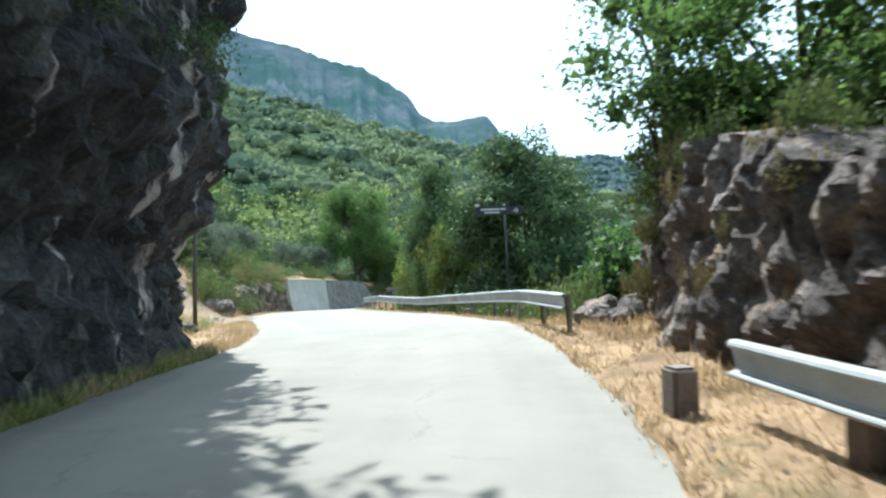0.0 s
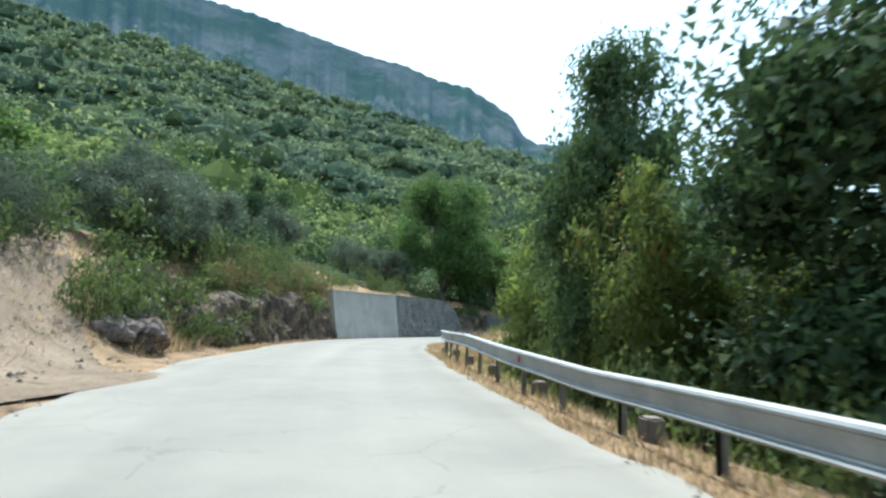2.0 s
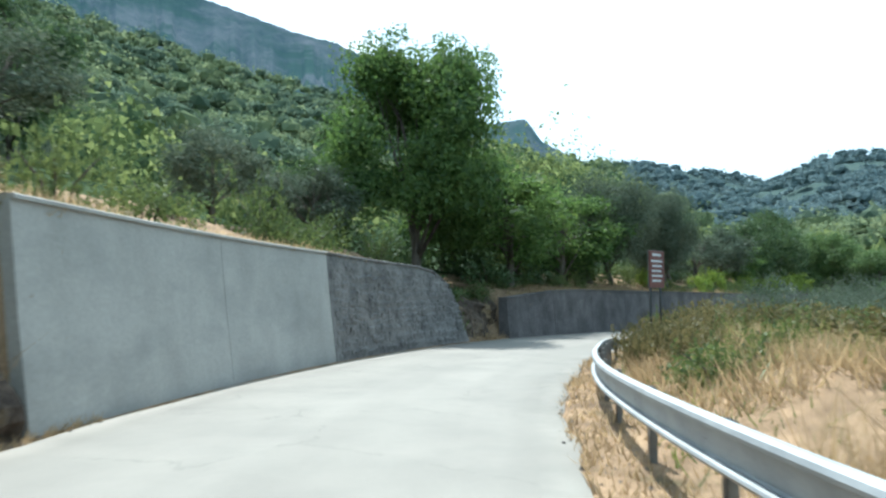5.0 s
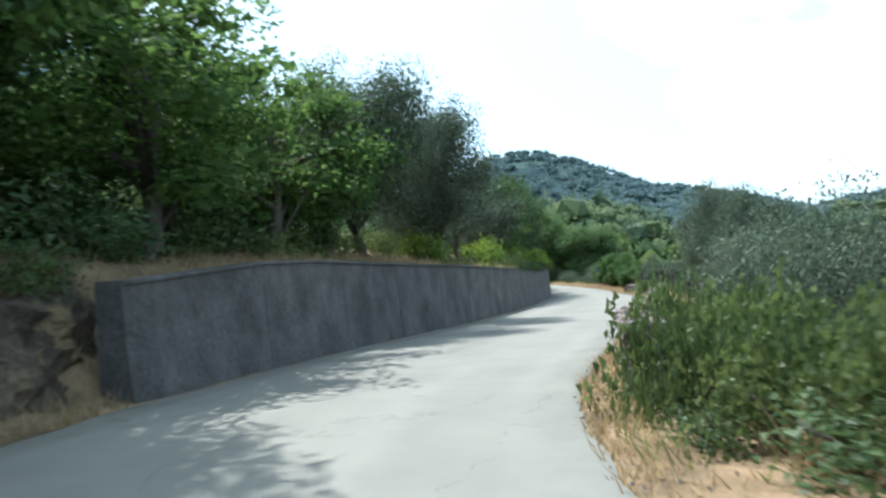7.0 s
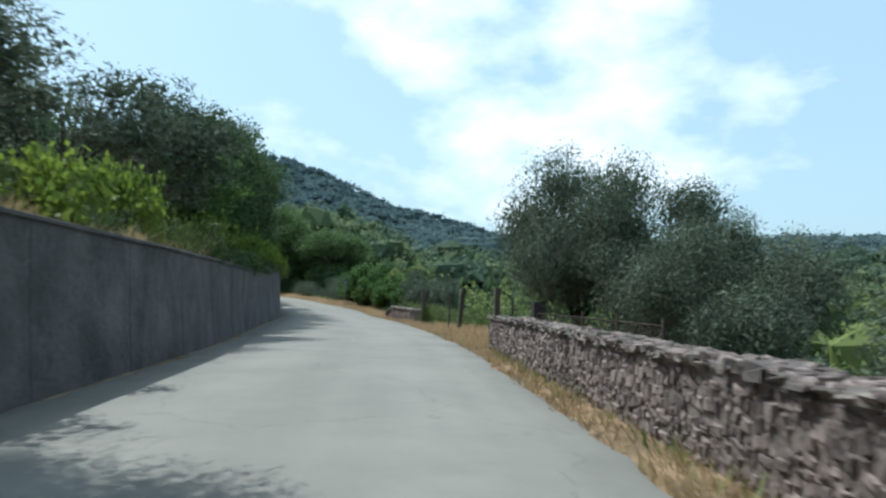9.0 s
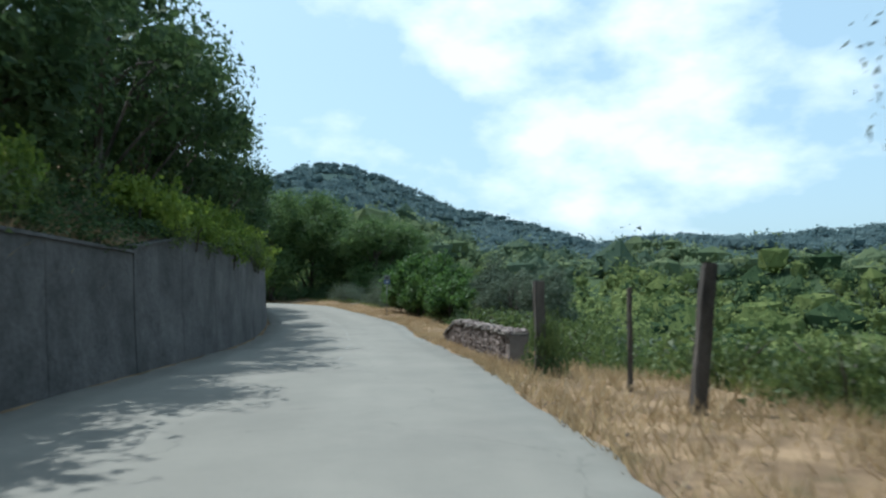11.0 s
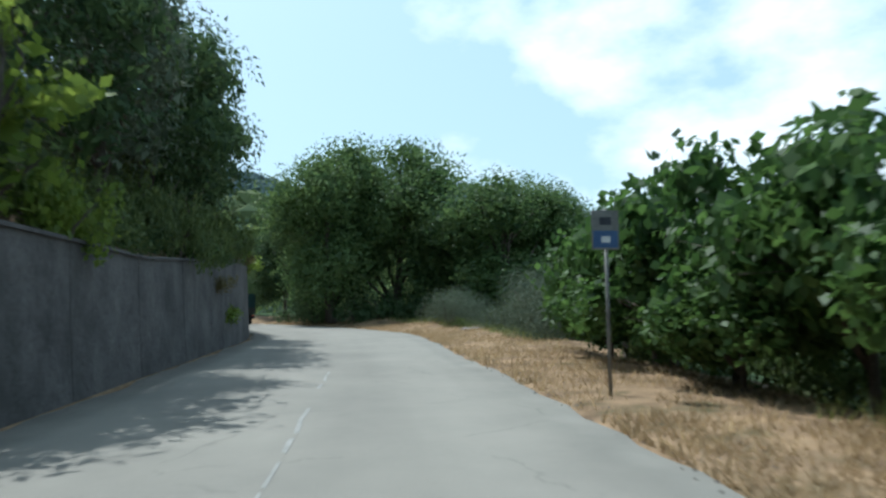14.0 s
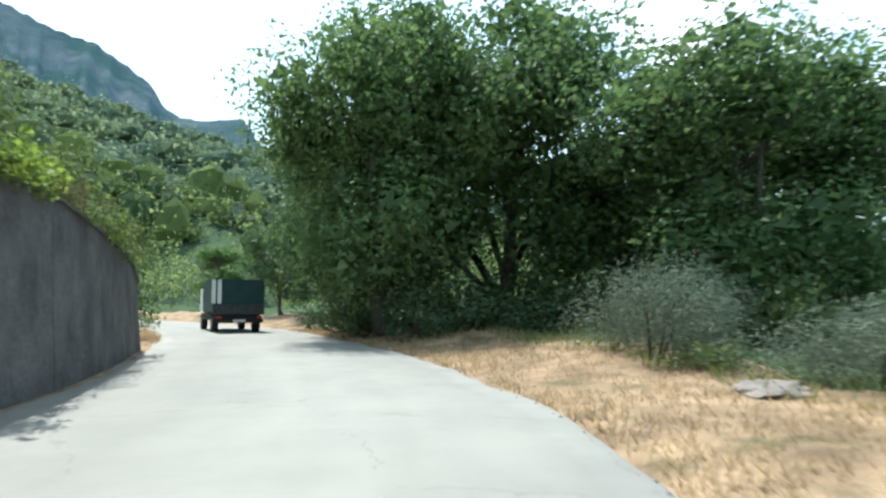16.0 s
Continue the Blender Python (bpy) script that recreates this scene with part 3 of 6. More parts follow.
def tube_rows(points, radii, sides=7):
    """Vertices and faces of a tapered tube along points."""
    pts = np.asarray(points, float)
    verts, faces = [], []
    for n, (p, r) in enumerate(zip(pts, radii)):
        d = Vector(pts[min(n + 1, len(pts) - 1)] - pts[max(n - 1, 0)]).normalized()
        u = d.orthogonal().normalized() if n == 0 else (u - d * u.dot(d)).normalized()
        w = d.cross(u)
        for k in range(sides):
            a = 2 * math.pi * k / sides
            verts.append(tuple(Vector(p) + (u * math.cos(a) + w * math.sin(a)) * r))
        if n:
            b = len(verts) - 2 * sides
            faces += [(b + k, b + (k + 1) % sides, b + sides + (k + 1) % sides, b + sides + k) for k in range(sides)]
    faces.append(tuple(range(len(verts) - sides, len(verts))))
    faces.append(tuple(range(sides))[::-1])
    return verts, faces


def tube_mesh(name, material, points, radii, sides=7, smooth=True):
    v, f = tube_rows(points, radii, sides)
    return mesh(name, v, f, material, smooth)


# ---- the ground: one sheet, fine beside the road and coarse to the horizon ----
def build_ground():
    s = np.arange(-40, 318, 0.5)
    lo = np.array([45, 40, 34, 28, 23, 19, 16, 13, 11, 9, 7.5, 6, 5, 4, 3.2, 2.5, 1.9, 1.4, 1.0, 0.7, 0.45, 0.33, 0.2, 0.08, 0.0])
    ro = np.array([0, 0.25, 0.5, 0.8, 1.2, 1.6, 2.0, 2.5, 3.2, 4, 5, 6, 7.5, 9, 11, 13, 16, 19, 23, 28, 34, 40, 45])
    cols = [left_face(s)[:, None] - lo[None], (left_edge(s))[:, None], (0.5 * (left_edge(s) + right_edge(s)))[:, None], right_edge(s)[:, None] + ro[None]]
    d = np.concatenate(cols, 1)
    ss = np.repeat(s[:, None], d.shape[1], 1)
    h = profile(ss, d)
    on = (d >= left_edge(ss) - 0.01) & (d <= right_edge(ss) + 0.01)
    h = np.where(on, h - 0.06, h)
    h = np.where(d > right_edge(ss) + 44, h - 3.0, h)
    h = np.where(d < left_face(ss) - 44, h - 3.0, h)
    near = at_many(ss.ravel(), d.ravel(), h.ravel())
    f_near = grid_faces(*d.shape)
    grow = np.cumsum(8 * 1.085 ** np.arange(44))
    gx = np.r_[-70 - grow[::-1], np.arange(-70, 151, 6.0), 150 + grow]
    gy = np.r_[-60 - grow[::-1], np.arange(-60, 321, 6.0), 320 + grow]
    xx, yy = np.meshgrid(gx, gy)
    z, fs, fd = land(xx.ravel(), yy.ravel())
    z = z - 3.2 * np.clip((44 - np.abs(fd)) / 8, 0, 1) * ((fs > -48) & (fs < 326))
    far = np.stack([xx.ravel(), yy.ravel(), z], -1)
    f_far = grid_faces(*xx.shape) + len(near)
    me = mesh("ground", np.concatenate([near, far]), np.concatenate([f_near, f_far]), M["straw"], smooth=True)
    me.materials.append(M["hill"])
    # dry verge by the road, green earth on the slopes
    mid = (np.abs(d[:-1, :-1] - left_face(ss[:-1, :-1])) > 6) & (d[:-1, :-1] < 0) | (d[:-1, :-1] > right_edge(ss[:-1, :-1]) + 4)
    # the far side of the valley takes the haze-tinted ground
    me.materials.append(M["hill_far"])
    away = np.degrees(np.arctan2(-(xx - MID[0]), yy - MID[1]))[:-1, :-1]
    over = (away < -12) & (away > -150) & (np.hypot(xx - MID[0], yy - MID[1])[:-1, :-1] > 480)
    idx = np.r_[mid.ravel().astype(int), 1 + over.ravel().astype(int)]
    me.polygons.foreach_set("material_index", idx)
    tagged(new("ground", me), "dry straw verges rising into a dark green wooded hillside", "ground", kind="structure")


build_ground()


def build_road():
    s = np.arange(-40, 318, 0.5)
    wob_l = 0.10 * lumps(s, 0 * s, 1.1) + 0.06 * lumps(s, 0 * s, 0.4, 3)
    wob_r = 0.10 * lumps(s, 0 * s + 5, 1.2) + 0.07 * lumps(s, 0 * s, 0.45, 1)
    u = np.linspace(0, 1, 9)
    d = (left_edge(s) + wob_l)[:, None] * (1 - u) + (right_edge(s) + wob_r)[:, None] * u
    h = 0.012 + 0.03 * (1 - (2 * u - 1) ** 2)[None] + bank(s)[:, None] * np.clip(d, 0, 5)
    d = np.concatenate([d[:, :1] - 0.03, d, d[:, -1:] + 0.03], 1)
    h = np.concatenate([h[:, :1] - 0.1, h, h[:, -1:] - 0.1], 1)
    ss = np.repeat(s[:, None], d.shape[1], 1)
    me = mesh("road", at_many(ss.ravel(), d.ravel(), h.ravel()), grid_faces(*d.shape), M["asphalt"], True)
    share = np.repeat(np.r_[0, u, 1][None] * 6.0, len(s), 0)
    corner = np.zeros(len(me.loops), np.int32)
    me.loops.foreach_get("vertex_index", corner)
    me.uv_layers.new(name="UVMap").data.foreach_set("uv", np.stack([share.ravel()[corner], ss.ravel()[corner]], 1).ravel())
    road = tagged(new("road", me),
                  "pale worn asphalt country road with crumbling edges", "road", kind="structure")
    # worn centre line, in broken stretches
    rng = random.Random(4)
    line_at = table([(10, -0.5), (20, -0.55), (60, -1.35), (104, -1.2), (112, -1.25), (126, -1.1), (137, -1.0), (143, -0.75), (148, -1.0), (154, -1.4), (164, -1.7), (170, -1.8)])
    for a, b, broken in ((13.0, 20.5, 0.3), (62.5, 66.5, 0.5), (103, 113, 0.45), (126, 169, 0.62)):
        x = a
        while x < b:
            n = rng.uniform(0.5, 1.7)
            if rng.random() < broken:
                w = rng.uniform(0.03, 0.055)
                t = np.linspace(x, min(x + n, b), 5)
                c = line_at(t) + 0.02 * lumps(t, t, 0.7)
                dd = np.stack([c - w / 2, c + w / 2], 1)
                tt = np.repeat(t[:, None], 2, 1)
                me = mesh("line_mark", at_many(tt.ravel(), dd.ravel(), np.full(dd.size, 0.046)), grid_faces(*dd.shape), M["paint"])
                part("line_mark", me, road, "faded white paint")
            x += n + rng.uniform(0.05, 0.4)


build_road()

# ---- retaining walls on the uphill side ----
def wall_panels(name, s0, s1, material, label, height, batter=0.10, thick=0.42, step=3.0, cap=0.06, cap_mat=None, piece="panel"):
    """A retaining wall cast in panels with open joints and a thin coping."""
    wall = tagged(new(name), label, "wall", kind="structure")
    count = max(1, round((s1 - s0) / step))
    for n in range(count):
        a, b = s0 + (s1 - s0) * n / count + 0.008, s0 + (s1 - s0) * (n + 1) / count - 0.008
        rows = []
        for s in np.linspace(a, b, 9):
            f, top = float(left_face(s)), float(height(s))
            ring = [(f + 0.04, -0.25), (f + 0.04, 0.0), (f - batter * 0.5, top * 0.5), (f - batter, top - cap), (f - batter - thick, top - cap), (f - thick - 0.05, -0.25)]
            rows.append([at(s, d, h) for d, h in ring])
        verts = [tuple(v) for r in rows for v in r]
        k = 6
        faces = [(r * k + c, r * k + (c + 1) % k, (r + 1) * k + (c + 1) % k, (r + 1) * k + c) for r in range(8) for c in range(k)]
        faces += [tuple(range(k))[::-1], tuple(range(8 * k, 9 * k))]
        part(piece, mesh(piece, verts, faces, material), wall)
        if cap:
            rows = []
            for s in np.linspace(a, b, 9):
                f, top = float(left_face(s)) - batter, float(height(s))
                ring = [(f + 0.05, top - cap), (f + 0.05, top - 0.012), (f + 0.035, top), (f - thick, top), (f - thick, top - cap)]
                rows.append([at(s, d, h) for d, h in ring])
            verts = [tuple(v) for r in rows for v in r]
            k = 5
            faces = [(r * k + c, r * k + (c + 1) % k, (r + 1) * k + (c + 1) % k, (r + 1) * k + c) for r in range(8) for c in range(k)]
            faces += [tuple(range(k))[::-1], tuple(range(8 * k, 9 * k))]
            part("coping", mesh("coping", verts, faces, cap_mat or material), wall)
    return wall


wall_panels("wall_1", 55.0, 64.6, M["concrete"], "pale cast concrete retaining wall under a wooded bank", table([(55, 2.62), (65, 2.85)]), step=4.8, batter=0.30)
WALL_2_TOP = table([(64, 2.85), (71.0, 2.82), (72.2, 2.62), (73.0, 2.15), (73.6, 1.5), (73.9, 1.0)])
WALL_2 = wall_panels("wall_2", 64.63, 73.9, M["masonry"], "rough grey masonry retaining wall with a sloping end", WALL_2_TOP, step=9.2, batter=0.32)
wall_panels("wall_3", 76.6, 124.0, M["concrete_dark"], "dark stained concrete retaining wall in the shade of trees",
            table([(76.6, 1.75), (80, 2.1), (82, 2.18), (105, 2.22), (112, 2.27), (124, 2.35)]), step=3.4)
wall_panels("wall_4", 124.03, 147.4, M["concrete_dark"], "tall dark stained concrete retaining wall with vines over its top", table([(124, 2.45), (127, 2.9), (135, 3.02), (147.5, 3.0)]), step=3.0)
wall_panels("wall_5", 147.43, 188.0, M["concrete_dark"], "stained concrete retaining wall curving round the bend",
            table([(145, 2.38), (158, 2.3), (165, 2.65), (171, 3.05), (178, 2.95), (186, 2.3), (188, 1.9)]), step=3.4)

# ---- trees, shrubs and grass ----
def fast_quads(name, verts, material):
    """A mesh of loose leaves from an array of shape (n, corners, 3)."""
    n, k = verts.shape[:2]
    me = bpy.data.meshes.new(name)
    me.vertices.add(k * n)
    me.vertices.foreach_set("co", verts.reshape(-1).astype(np.float32))
    me.loops.add(k * n)
    me.loops.foreach_set("vertex_index", np.arange(k * n, dtype=np.int32))
    me.polygons.add(n)
    me.polygons.foreach_set("loop_start", np.arange(0, k * n, k, dtype=np.int32))
    me.materials.append(material)
    me.update(calc_edges=True)
    return me


BROAD = ("fig", "vine")      # leaves large enough to show their outline


def leaf_quads(rng, place, out, size, aspect, spread=0.8, droop=0.0, broad=False):
    """Pointed leaves at places, facing roughly outwards."""
    n = len(place)
    nor = out + rng.normal(0, spread * 0.8, (n, 3))
    nor /= np.linalg.norm(nor, axis=1, keepdims=True) + 1e-9
    ax = rng.normal(0, 1, (n, 3)) + out * 0.8
    ax[:, 2] -= droop
    ax -= (ax * nor).sum(1, keepdims=True) * nor
    ax /= np.linalg.norm(ax, axis=1, keepdims=True) + 1e-9
    wide = np.cross(nor, ax)
    ln = size * rng.uniform(0.65, 1.35, (n, 1))
    wd = ln * aspect
    if not broad:
        foot = place + ax * ln * 0.15
        return np.stack([foot - wide * wd * 0.5, foot + wide * wd * 0.5, place + ax * ln], 1)
    bend = nor * ln * rng.uniform(-0.12, 0.12, (n, 1))
    return np.stack([place, place + ax * ln * 0.45 + wide * wd * 0.5 + bend, place + ax * ln, place + ax * ln * 0.45 - wide * wd * 0.5 + bend], 1)


def lobes_cloud(rng, centres, radii, per, flat=0.85, inner=0.35):
    """Places and outward ways for leaves in a crown of lobes."""
    ps, os_ = [], []
    for c, r in zip(centres, radii):
        n = int(per * r * r)
        v = rng.normal(0, 1, (n, 3))
        v /= np.linalg.norm(v, axis=1, keepdims=True)
        rad = np.where(rng.random((n, 1)) < inner, rng.uniform(0.2, 0.8, (n, 1)), rng.uniform(0.78, 1.08, (n, 1)))
        wob = 1 + 0.22 * np.sin(3.1 * v[:, :1] * 2 + c[0] * 3) * np.sin(4.3 * v[:, 1:2] + c[1] * 2)
        ps.append(c + v * rad * wob * r * np.array([1, 1, flat]))
        os_.append(v)
    return np.concatenate(ps), np.concatenate(os_)


def tree_meshes(name, seed, height, radius, leaf, size, aspect, per, bole=0.3, lobes=16, upright=1.0, tops=0, droop=0.3, sparse=0.0, lobe=(0.26, 0.46)):
    """Trunk with limbs, and a crown of leaves in uneven lobes; the tree stands on the origin."""
    rng = np.random.default_rng(seed)
    broad = leaf in BROAD
    if not broad:
        size, per = size * 0.74, per * 1.75
    cz, half = height * (bole + (1 - bole) / 2), height * (1 - bole) / 2
    centres, radii = [], []
    for n in range(lobes):
        a, u = rng.uniform(0, 2 * math.pi), rng.uniform(-0.85, 0.9)
        ring = radius * math.sqrt(max(0.05 if u > 0 else 0.5, 1 - u * u)) * rng.uniform(0.35, 0.85)
        r = radius * rng.uniform(*lobe)
        centres.append((ring * math.cos(a), ring * math.sin(a), cz + u * (half - r * 0.7) * upright))
        radii.append(r)
    for n in range(tops):
        a = rng.uniform(0, 2 * math.pi)
        x, y, z, r = radius * 0.5 * rng.random() * math.cos(a), radius * 0.5 * rng.random() * math.sin(a), height * rng.uniform(0.84, 0.97), radius * rng.uniform(0.10, 0.18)
        # a shoot stands on the lobe under it
        under = max((c[2] + 0.85 * math.sqrt(max(0.0, q * q - (c[0] - x) ** 2 - (c[1] - y) ** 2)) for c, q in zip(centres, radii)
                     if math.hypot(c[0] - x, c[1] - y) < q), default=cz)
        centres.append((x, y, min(z, under + r * 0.5)))
        radii.append(r)
    centres, radii = np.array(centres), np.array(radii)
    verts, faces = [], []

    def limb(points, rads, sides):
        v, f = tube_rows(points, rads, sides)
        b = len(verts)
        if not b:
            verts.extend(v)
            faces.extend(f)
            return
        # a limb grows out of the nearest corner of the wood that is there
        joint = int(np.argmin(((np.array(verts) - np.array(points[0])) ** 2).sum(1)))
        verts.extend(v[1:])
        faces.extend(tuple(joint if i == 0 else i + b - 1 for i in q) for q in f)

    lean = rng.normal(0, 0.06, 2) * height
    base_r = 0.024 * height + 0.02
    fork = height * bole
    stem = [(0, 0, -0.3), (lean[0] * 0.2, lean[1] * 0.2, fork * 0.5), (lean[0] * 0.5, lean[1] * 0.5, fork), (lean[0], lean[1], cz + half * 0.4)]
    along = np.linspace(0, 3, 13)
    rings = np.stack([np.interp(along, range(4), [p[k] for p in stem]) for k in range(3)], 1)
    limb([tuple(p) for p in rings], list(np.interp(along, range(4), [base_r * 1.25, base_r, base_r * 0.75, base_r * 0.08])), 8)
    for n in rng.permutation(len(centres))[: min(11, len(centres))]:
        c = centres[n]
        z0 = rng.uniform(fork * 0.75, min(c[2] * 0.9, cz))
        u = min(1, max(0, z0 / fork))
        p0 = np.array([lean[0] * 0.5 * u, lean[1] * 0.5 * u, z0])
        mid = p0 * 0.45 + c * 0.55 + np.array([rng.normal(0, 0.12), rng.normal(0, 0.12), 0.15]) * radius * 0.6
        limb([p0, mid, c], [base_r * 0.36, base_r * 0.20, base_r * 0.03], 5)
        for k in range(2):
            tip = c + rng.normal(0, 0.6, 3) * radii[n]
            limb([mid, tip], [base_r * 0.10, base_r * 0.02], 4)
    place, out = lobes_cloud(rng, centres, radii, per * 0.74)
    if sparse:
        keep = rng.random(len(place)) > sparse * (place[:, 2] / height)
        place, out = place[keep], out[keep]
    # broad sprays inside the lobes close the crown
    big = radii > radius * 0.2
    fine = leaf == "olive"
    core, way = lobes_cloud(rng, centres[big], radii[big] * (0.7 if fine else 0.55), per * (0.55 if fine else 0.26), inner=0.5)
    crown = np.concatenate([leaf_quads(rng, place, out, size, aspect, droop=droop, broad=broad), leaf_quads(rng, core, way, min(size * (1.45 if fine else 2.2), 0.46), 0.6 if fine else 0.8, droop=droop, broad=broad)])
    return mesh(name + "_trunk", verts, faces, M["bark"], True), fast_quads(name + "_crown", crown, M[leaf])


def plant_kind(name, label, category, trunk, crown, crown_label=""):
    root = new(name)
    tagged(root, label, category)
    if trunk:
        part("trunk", trunk, root)
    part("crown", crown, root, crown_label)
    return root


FREE = {}      # the first of each kind, used by the first plant that needs it


def grow(key, m):
    """A plant of that kind at m: the first one itself, then copies."""
    root, used = FREE[key][:2]
    if not used:
        FREE[key][1] = True
        root.matrix_basis = m
        return root
    own = root.matrix_basis.to_scale()
    return copy_thing(root, m @ Matrix.Diagonal((1 / own.x, 1 / own.y, 1 / own.z, 1)))


def kind_of_tree(key, name, label, seed, height, radius, leaf, **more):
    trunk, crown = tree_meshes(key, seed, height, radius, leaf, **more)
    FREE[key] = [plant_kind(name, label, "tree" if height > 3 else "shrub", trunk, crown), False, height, radius]


def shrub_meshes(key, seed, radius, height, leaf, size, aspect, per, lobes=9, stalks=0, droop=0.0):
    rng = np.random.default_rng(seed)
    broad = leaf in BROAD
    if not broad:
        size, per = size * 0.78, per * 1.6
    centres, radii = [], []
    for n in range(lobes):
        a, q = rng.uniform(0, 2 * math.pi), math.sqrt(rng.random())
        r = radius * rng.uniform(0.30, 0.5)
        centres.append((q * radius * 0.75 * math.cos(a), q * radius * 0.75 * math.sin(a), rng.uniform(0.15, 1.0 - 0.5 * q) * height))
        radii.append(r)
    place, out = lobes_cloud(rng, np.array(centres), np.array(radii), per, flat=min(1.1, 0.75 * height / radius))
    place[:, 2] = np.where(place[:, 2] < -0.1, -place[:, 2] * 0.3, place[:, 2])
    quads = [leaf_quads(rng, place, out, size, aspect, droop=droop, broad=broad)]
    for n in range(stalks):
        a, q = rng.uniform(0, 2 * math.pi), radius * math.sqrt(rng.random())
        x, y, top = q * math.cos(a), q * math.sin(a), height * rng.uniform(0.85, 1.2)
        m = 26
        z = np.linspace(height * 0.5, top, m)
        p = np.stack([x + rng.normal(0, 0.03, m) + 0.12 * (z - z[0]), y + rng.normal(0, 0.03, m), z], 1)
        quads.append(leaf_quads(rng, p, rng.normal(0, 1, (m, 3)), size, aspect, broad=broad))
    return fast_quads(key + "_leaves", np.concatenate(quads), M[leaf])


def stem_meshes(key, seed, radius, height):
    rng = np.random.default_rng(seed)
    out = []
    for n in range(3):
        a = rng.uniform(0, 2 * math.pi)
        tip = (radius * 0.6 * math.cos(a), radius * 0.6 * math.sin(a), height * 0.7)
        v, f = tube_rows([(0.1 * math.cos(a), 0.1 * math.sin(a), -0.2), (tip[0] * 0.4, tip[1] * 0.4, height * 0.4), tip], [0.035, 0.025, 0.008], 5)
        out.append(mesh(key + "_stem", v, f, M["bark"], True))
    return out


def kind_of_shrub(key, name, label, seed, radius, height, leaf, size, aspect, per, **more):
    root = new(name)
    tagged(root, label, "shrub")
    for me in stem_meshes(key, seed, radius, height):
        part("stem", me, root)
    part("foliage", shrub_meshes(key, seed, radius, height, leaf, size, aspect, per, **more), root)
    FREE[key] = [root, False, height, radius]


kind_of_tree("oak_a", "oak_tree", "broad green oak with a dense uneven crown", 11, 7.0, 2.7, "oak", size=0.21, aspect=0.6, per=330, bole=0.10, lobes=20)
kind_of_tree("oak_b", "oak_tree", "green oak with a tall lobed crown", 12, 8.0, 2.5, "oak", size=0.21, aspect=0.6, per=330, bole=0.10, lobes=22, tops=4)
kind_of_tree("oak_big", "large_oak", "tall full-crowned green oak over the road bank", 15, 12.2, 4.7, "oak", size=0.26, aspect=0.62, per=330, bole=0.10, lobes=40, tops=3, lobe=(0.27, 0.42))
kind_of_tree("dark_a", "holm_oak", "dark holm oak with a thin open top", 21, 8.0, 2.5, "oak_dark", size=0.20, aspect=0.55, per=560, bole=0.06, lobes=32, tops=6, lobe=(0.34, 0.52))
kind_of_tree("dark_b", "holm_oak", "dense dark holm oak on the slope", 22, 7.0, 2.8, "oak_dark", size=0.26, aspect=0.55, per=190, bole=0.05, lobes=26)
kind_of_tree("dark_c", "holm_oak", "dark holm oak over the cliff edge and the unseen start of the road", 23, 6.0, 3.4, "oak_dark", size=0.38, aspect=0.7, per=110, bole=0.05, lobes=24)
kind_of_tree("autumn_a", "chestnut_tree", "low chestnut tree with browning leaf tips", 31, 5.0, 2.3, "autumn", size=0.20, aspect=0.42, per=480, bole=0.08, lobes=18, tops=4, droop=0.7)
kind_of_tree("olive_a", "olive_tree", "grey-green olive tree on a forked trunk", 41, 5.6, 2.5, "olive", size=0.23, aspect=0.30, per=290, bole=0.14, lobes=20, tops=5)
kind_of_tree("olive_b", "olive_tree", "dark olive tree with upright shoots", 42, 6.2, 2.3, "olive", size=0.21, aspect=0.30, per=360, bole=0.16, lobes=18, tops=7)
kind_of_tree("olive_big", "olive_tree", "large old olive tree with a dense silvery crown", 43, 7.0, 3.8, "olive", size=0.165, aspect=0.36, per=540, bole=0.12, lobes=30, tops=5)
kind_of_tree("fig_a", "fig_tree", "fig tree with large lobed leaves", 51, 4.0, 2.1, "fig", size=0.22, aspect=0.72, per=430, bole=0.03, lobes=18, tops=3, droop=0.8)
kind_of_tree("fig_b", "fig_tree", "young yellow-green fig tree leaning over the wall top", 54, 3.2, 1.25, "vine", size=0.20, aspect=0.6, per=230, bole=0.03, lobes=13, tops=5, droop=0.7)
kind_of_tree("grove", "large_oak", "large dark oak with a domed crown", 61, 13.0, 5.0, "oak_dark", size=0.32, aspect=0.6, per=230, bole=0.03, lobes=30)
kind_of_tree("grove_b", "large_oak", "large dark oak with a lobed sunlit top", 62, 11.0, 4.2, "oak_grove", size=0.25, aspect=0.6, per=300, bole=0.03, lobes=36)
kind_of_shrub("bush_a", "shrub", "green leafy shrub on the roadside slope", 71, 1.2, 1.3, "shrub", 0.18, 0.6, 210, lobes=10)
kind_of_shrub("bush_b", "shrub", "loose dull green shrub with dry stalks", 72, 1.3, 1.0, "shrub", 0.16, 0.52, 250, lobes=9, stalks=6)
kind_of_shrub("bush_dark", "shrub", "dark evergreen bush on the bank", 73, 1.3, 1.9, "oak_dark", 0.20, 0.6, 215, lobes=11)
kind_of_shrub("bramble", "bramble", "bramble thicket with pale leaf tips", 74, 1.2, 0.8, "shrub", 0.13, 0.68, 430, lobes=9, stalks=6)
kind_of_shrub("dry_bramble", "bramble", "half-dry brown bramble thicket in the meadow", 79, 1.2, 0.75, "dry_bramble", 0.12, 0.6, 430, lobes=9, stalks=8)
kind_of_shrub("vine_a", "creeper", "bright yellow-green creeper trailing on the wall", 75, 0.9, 0.8, "vine", 0.105, 0.8, 760, lobes=8, stalks=8, droop=0.6)
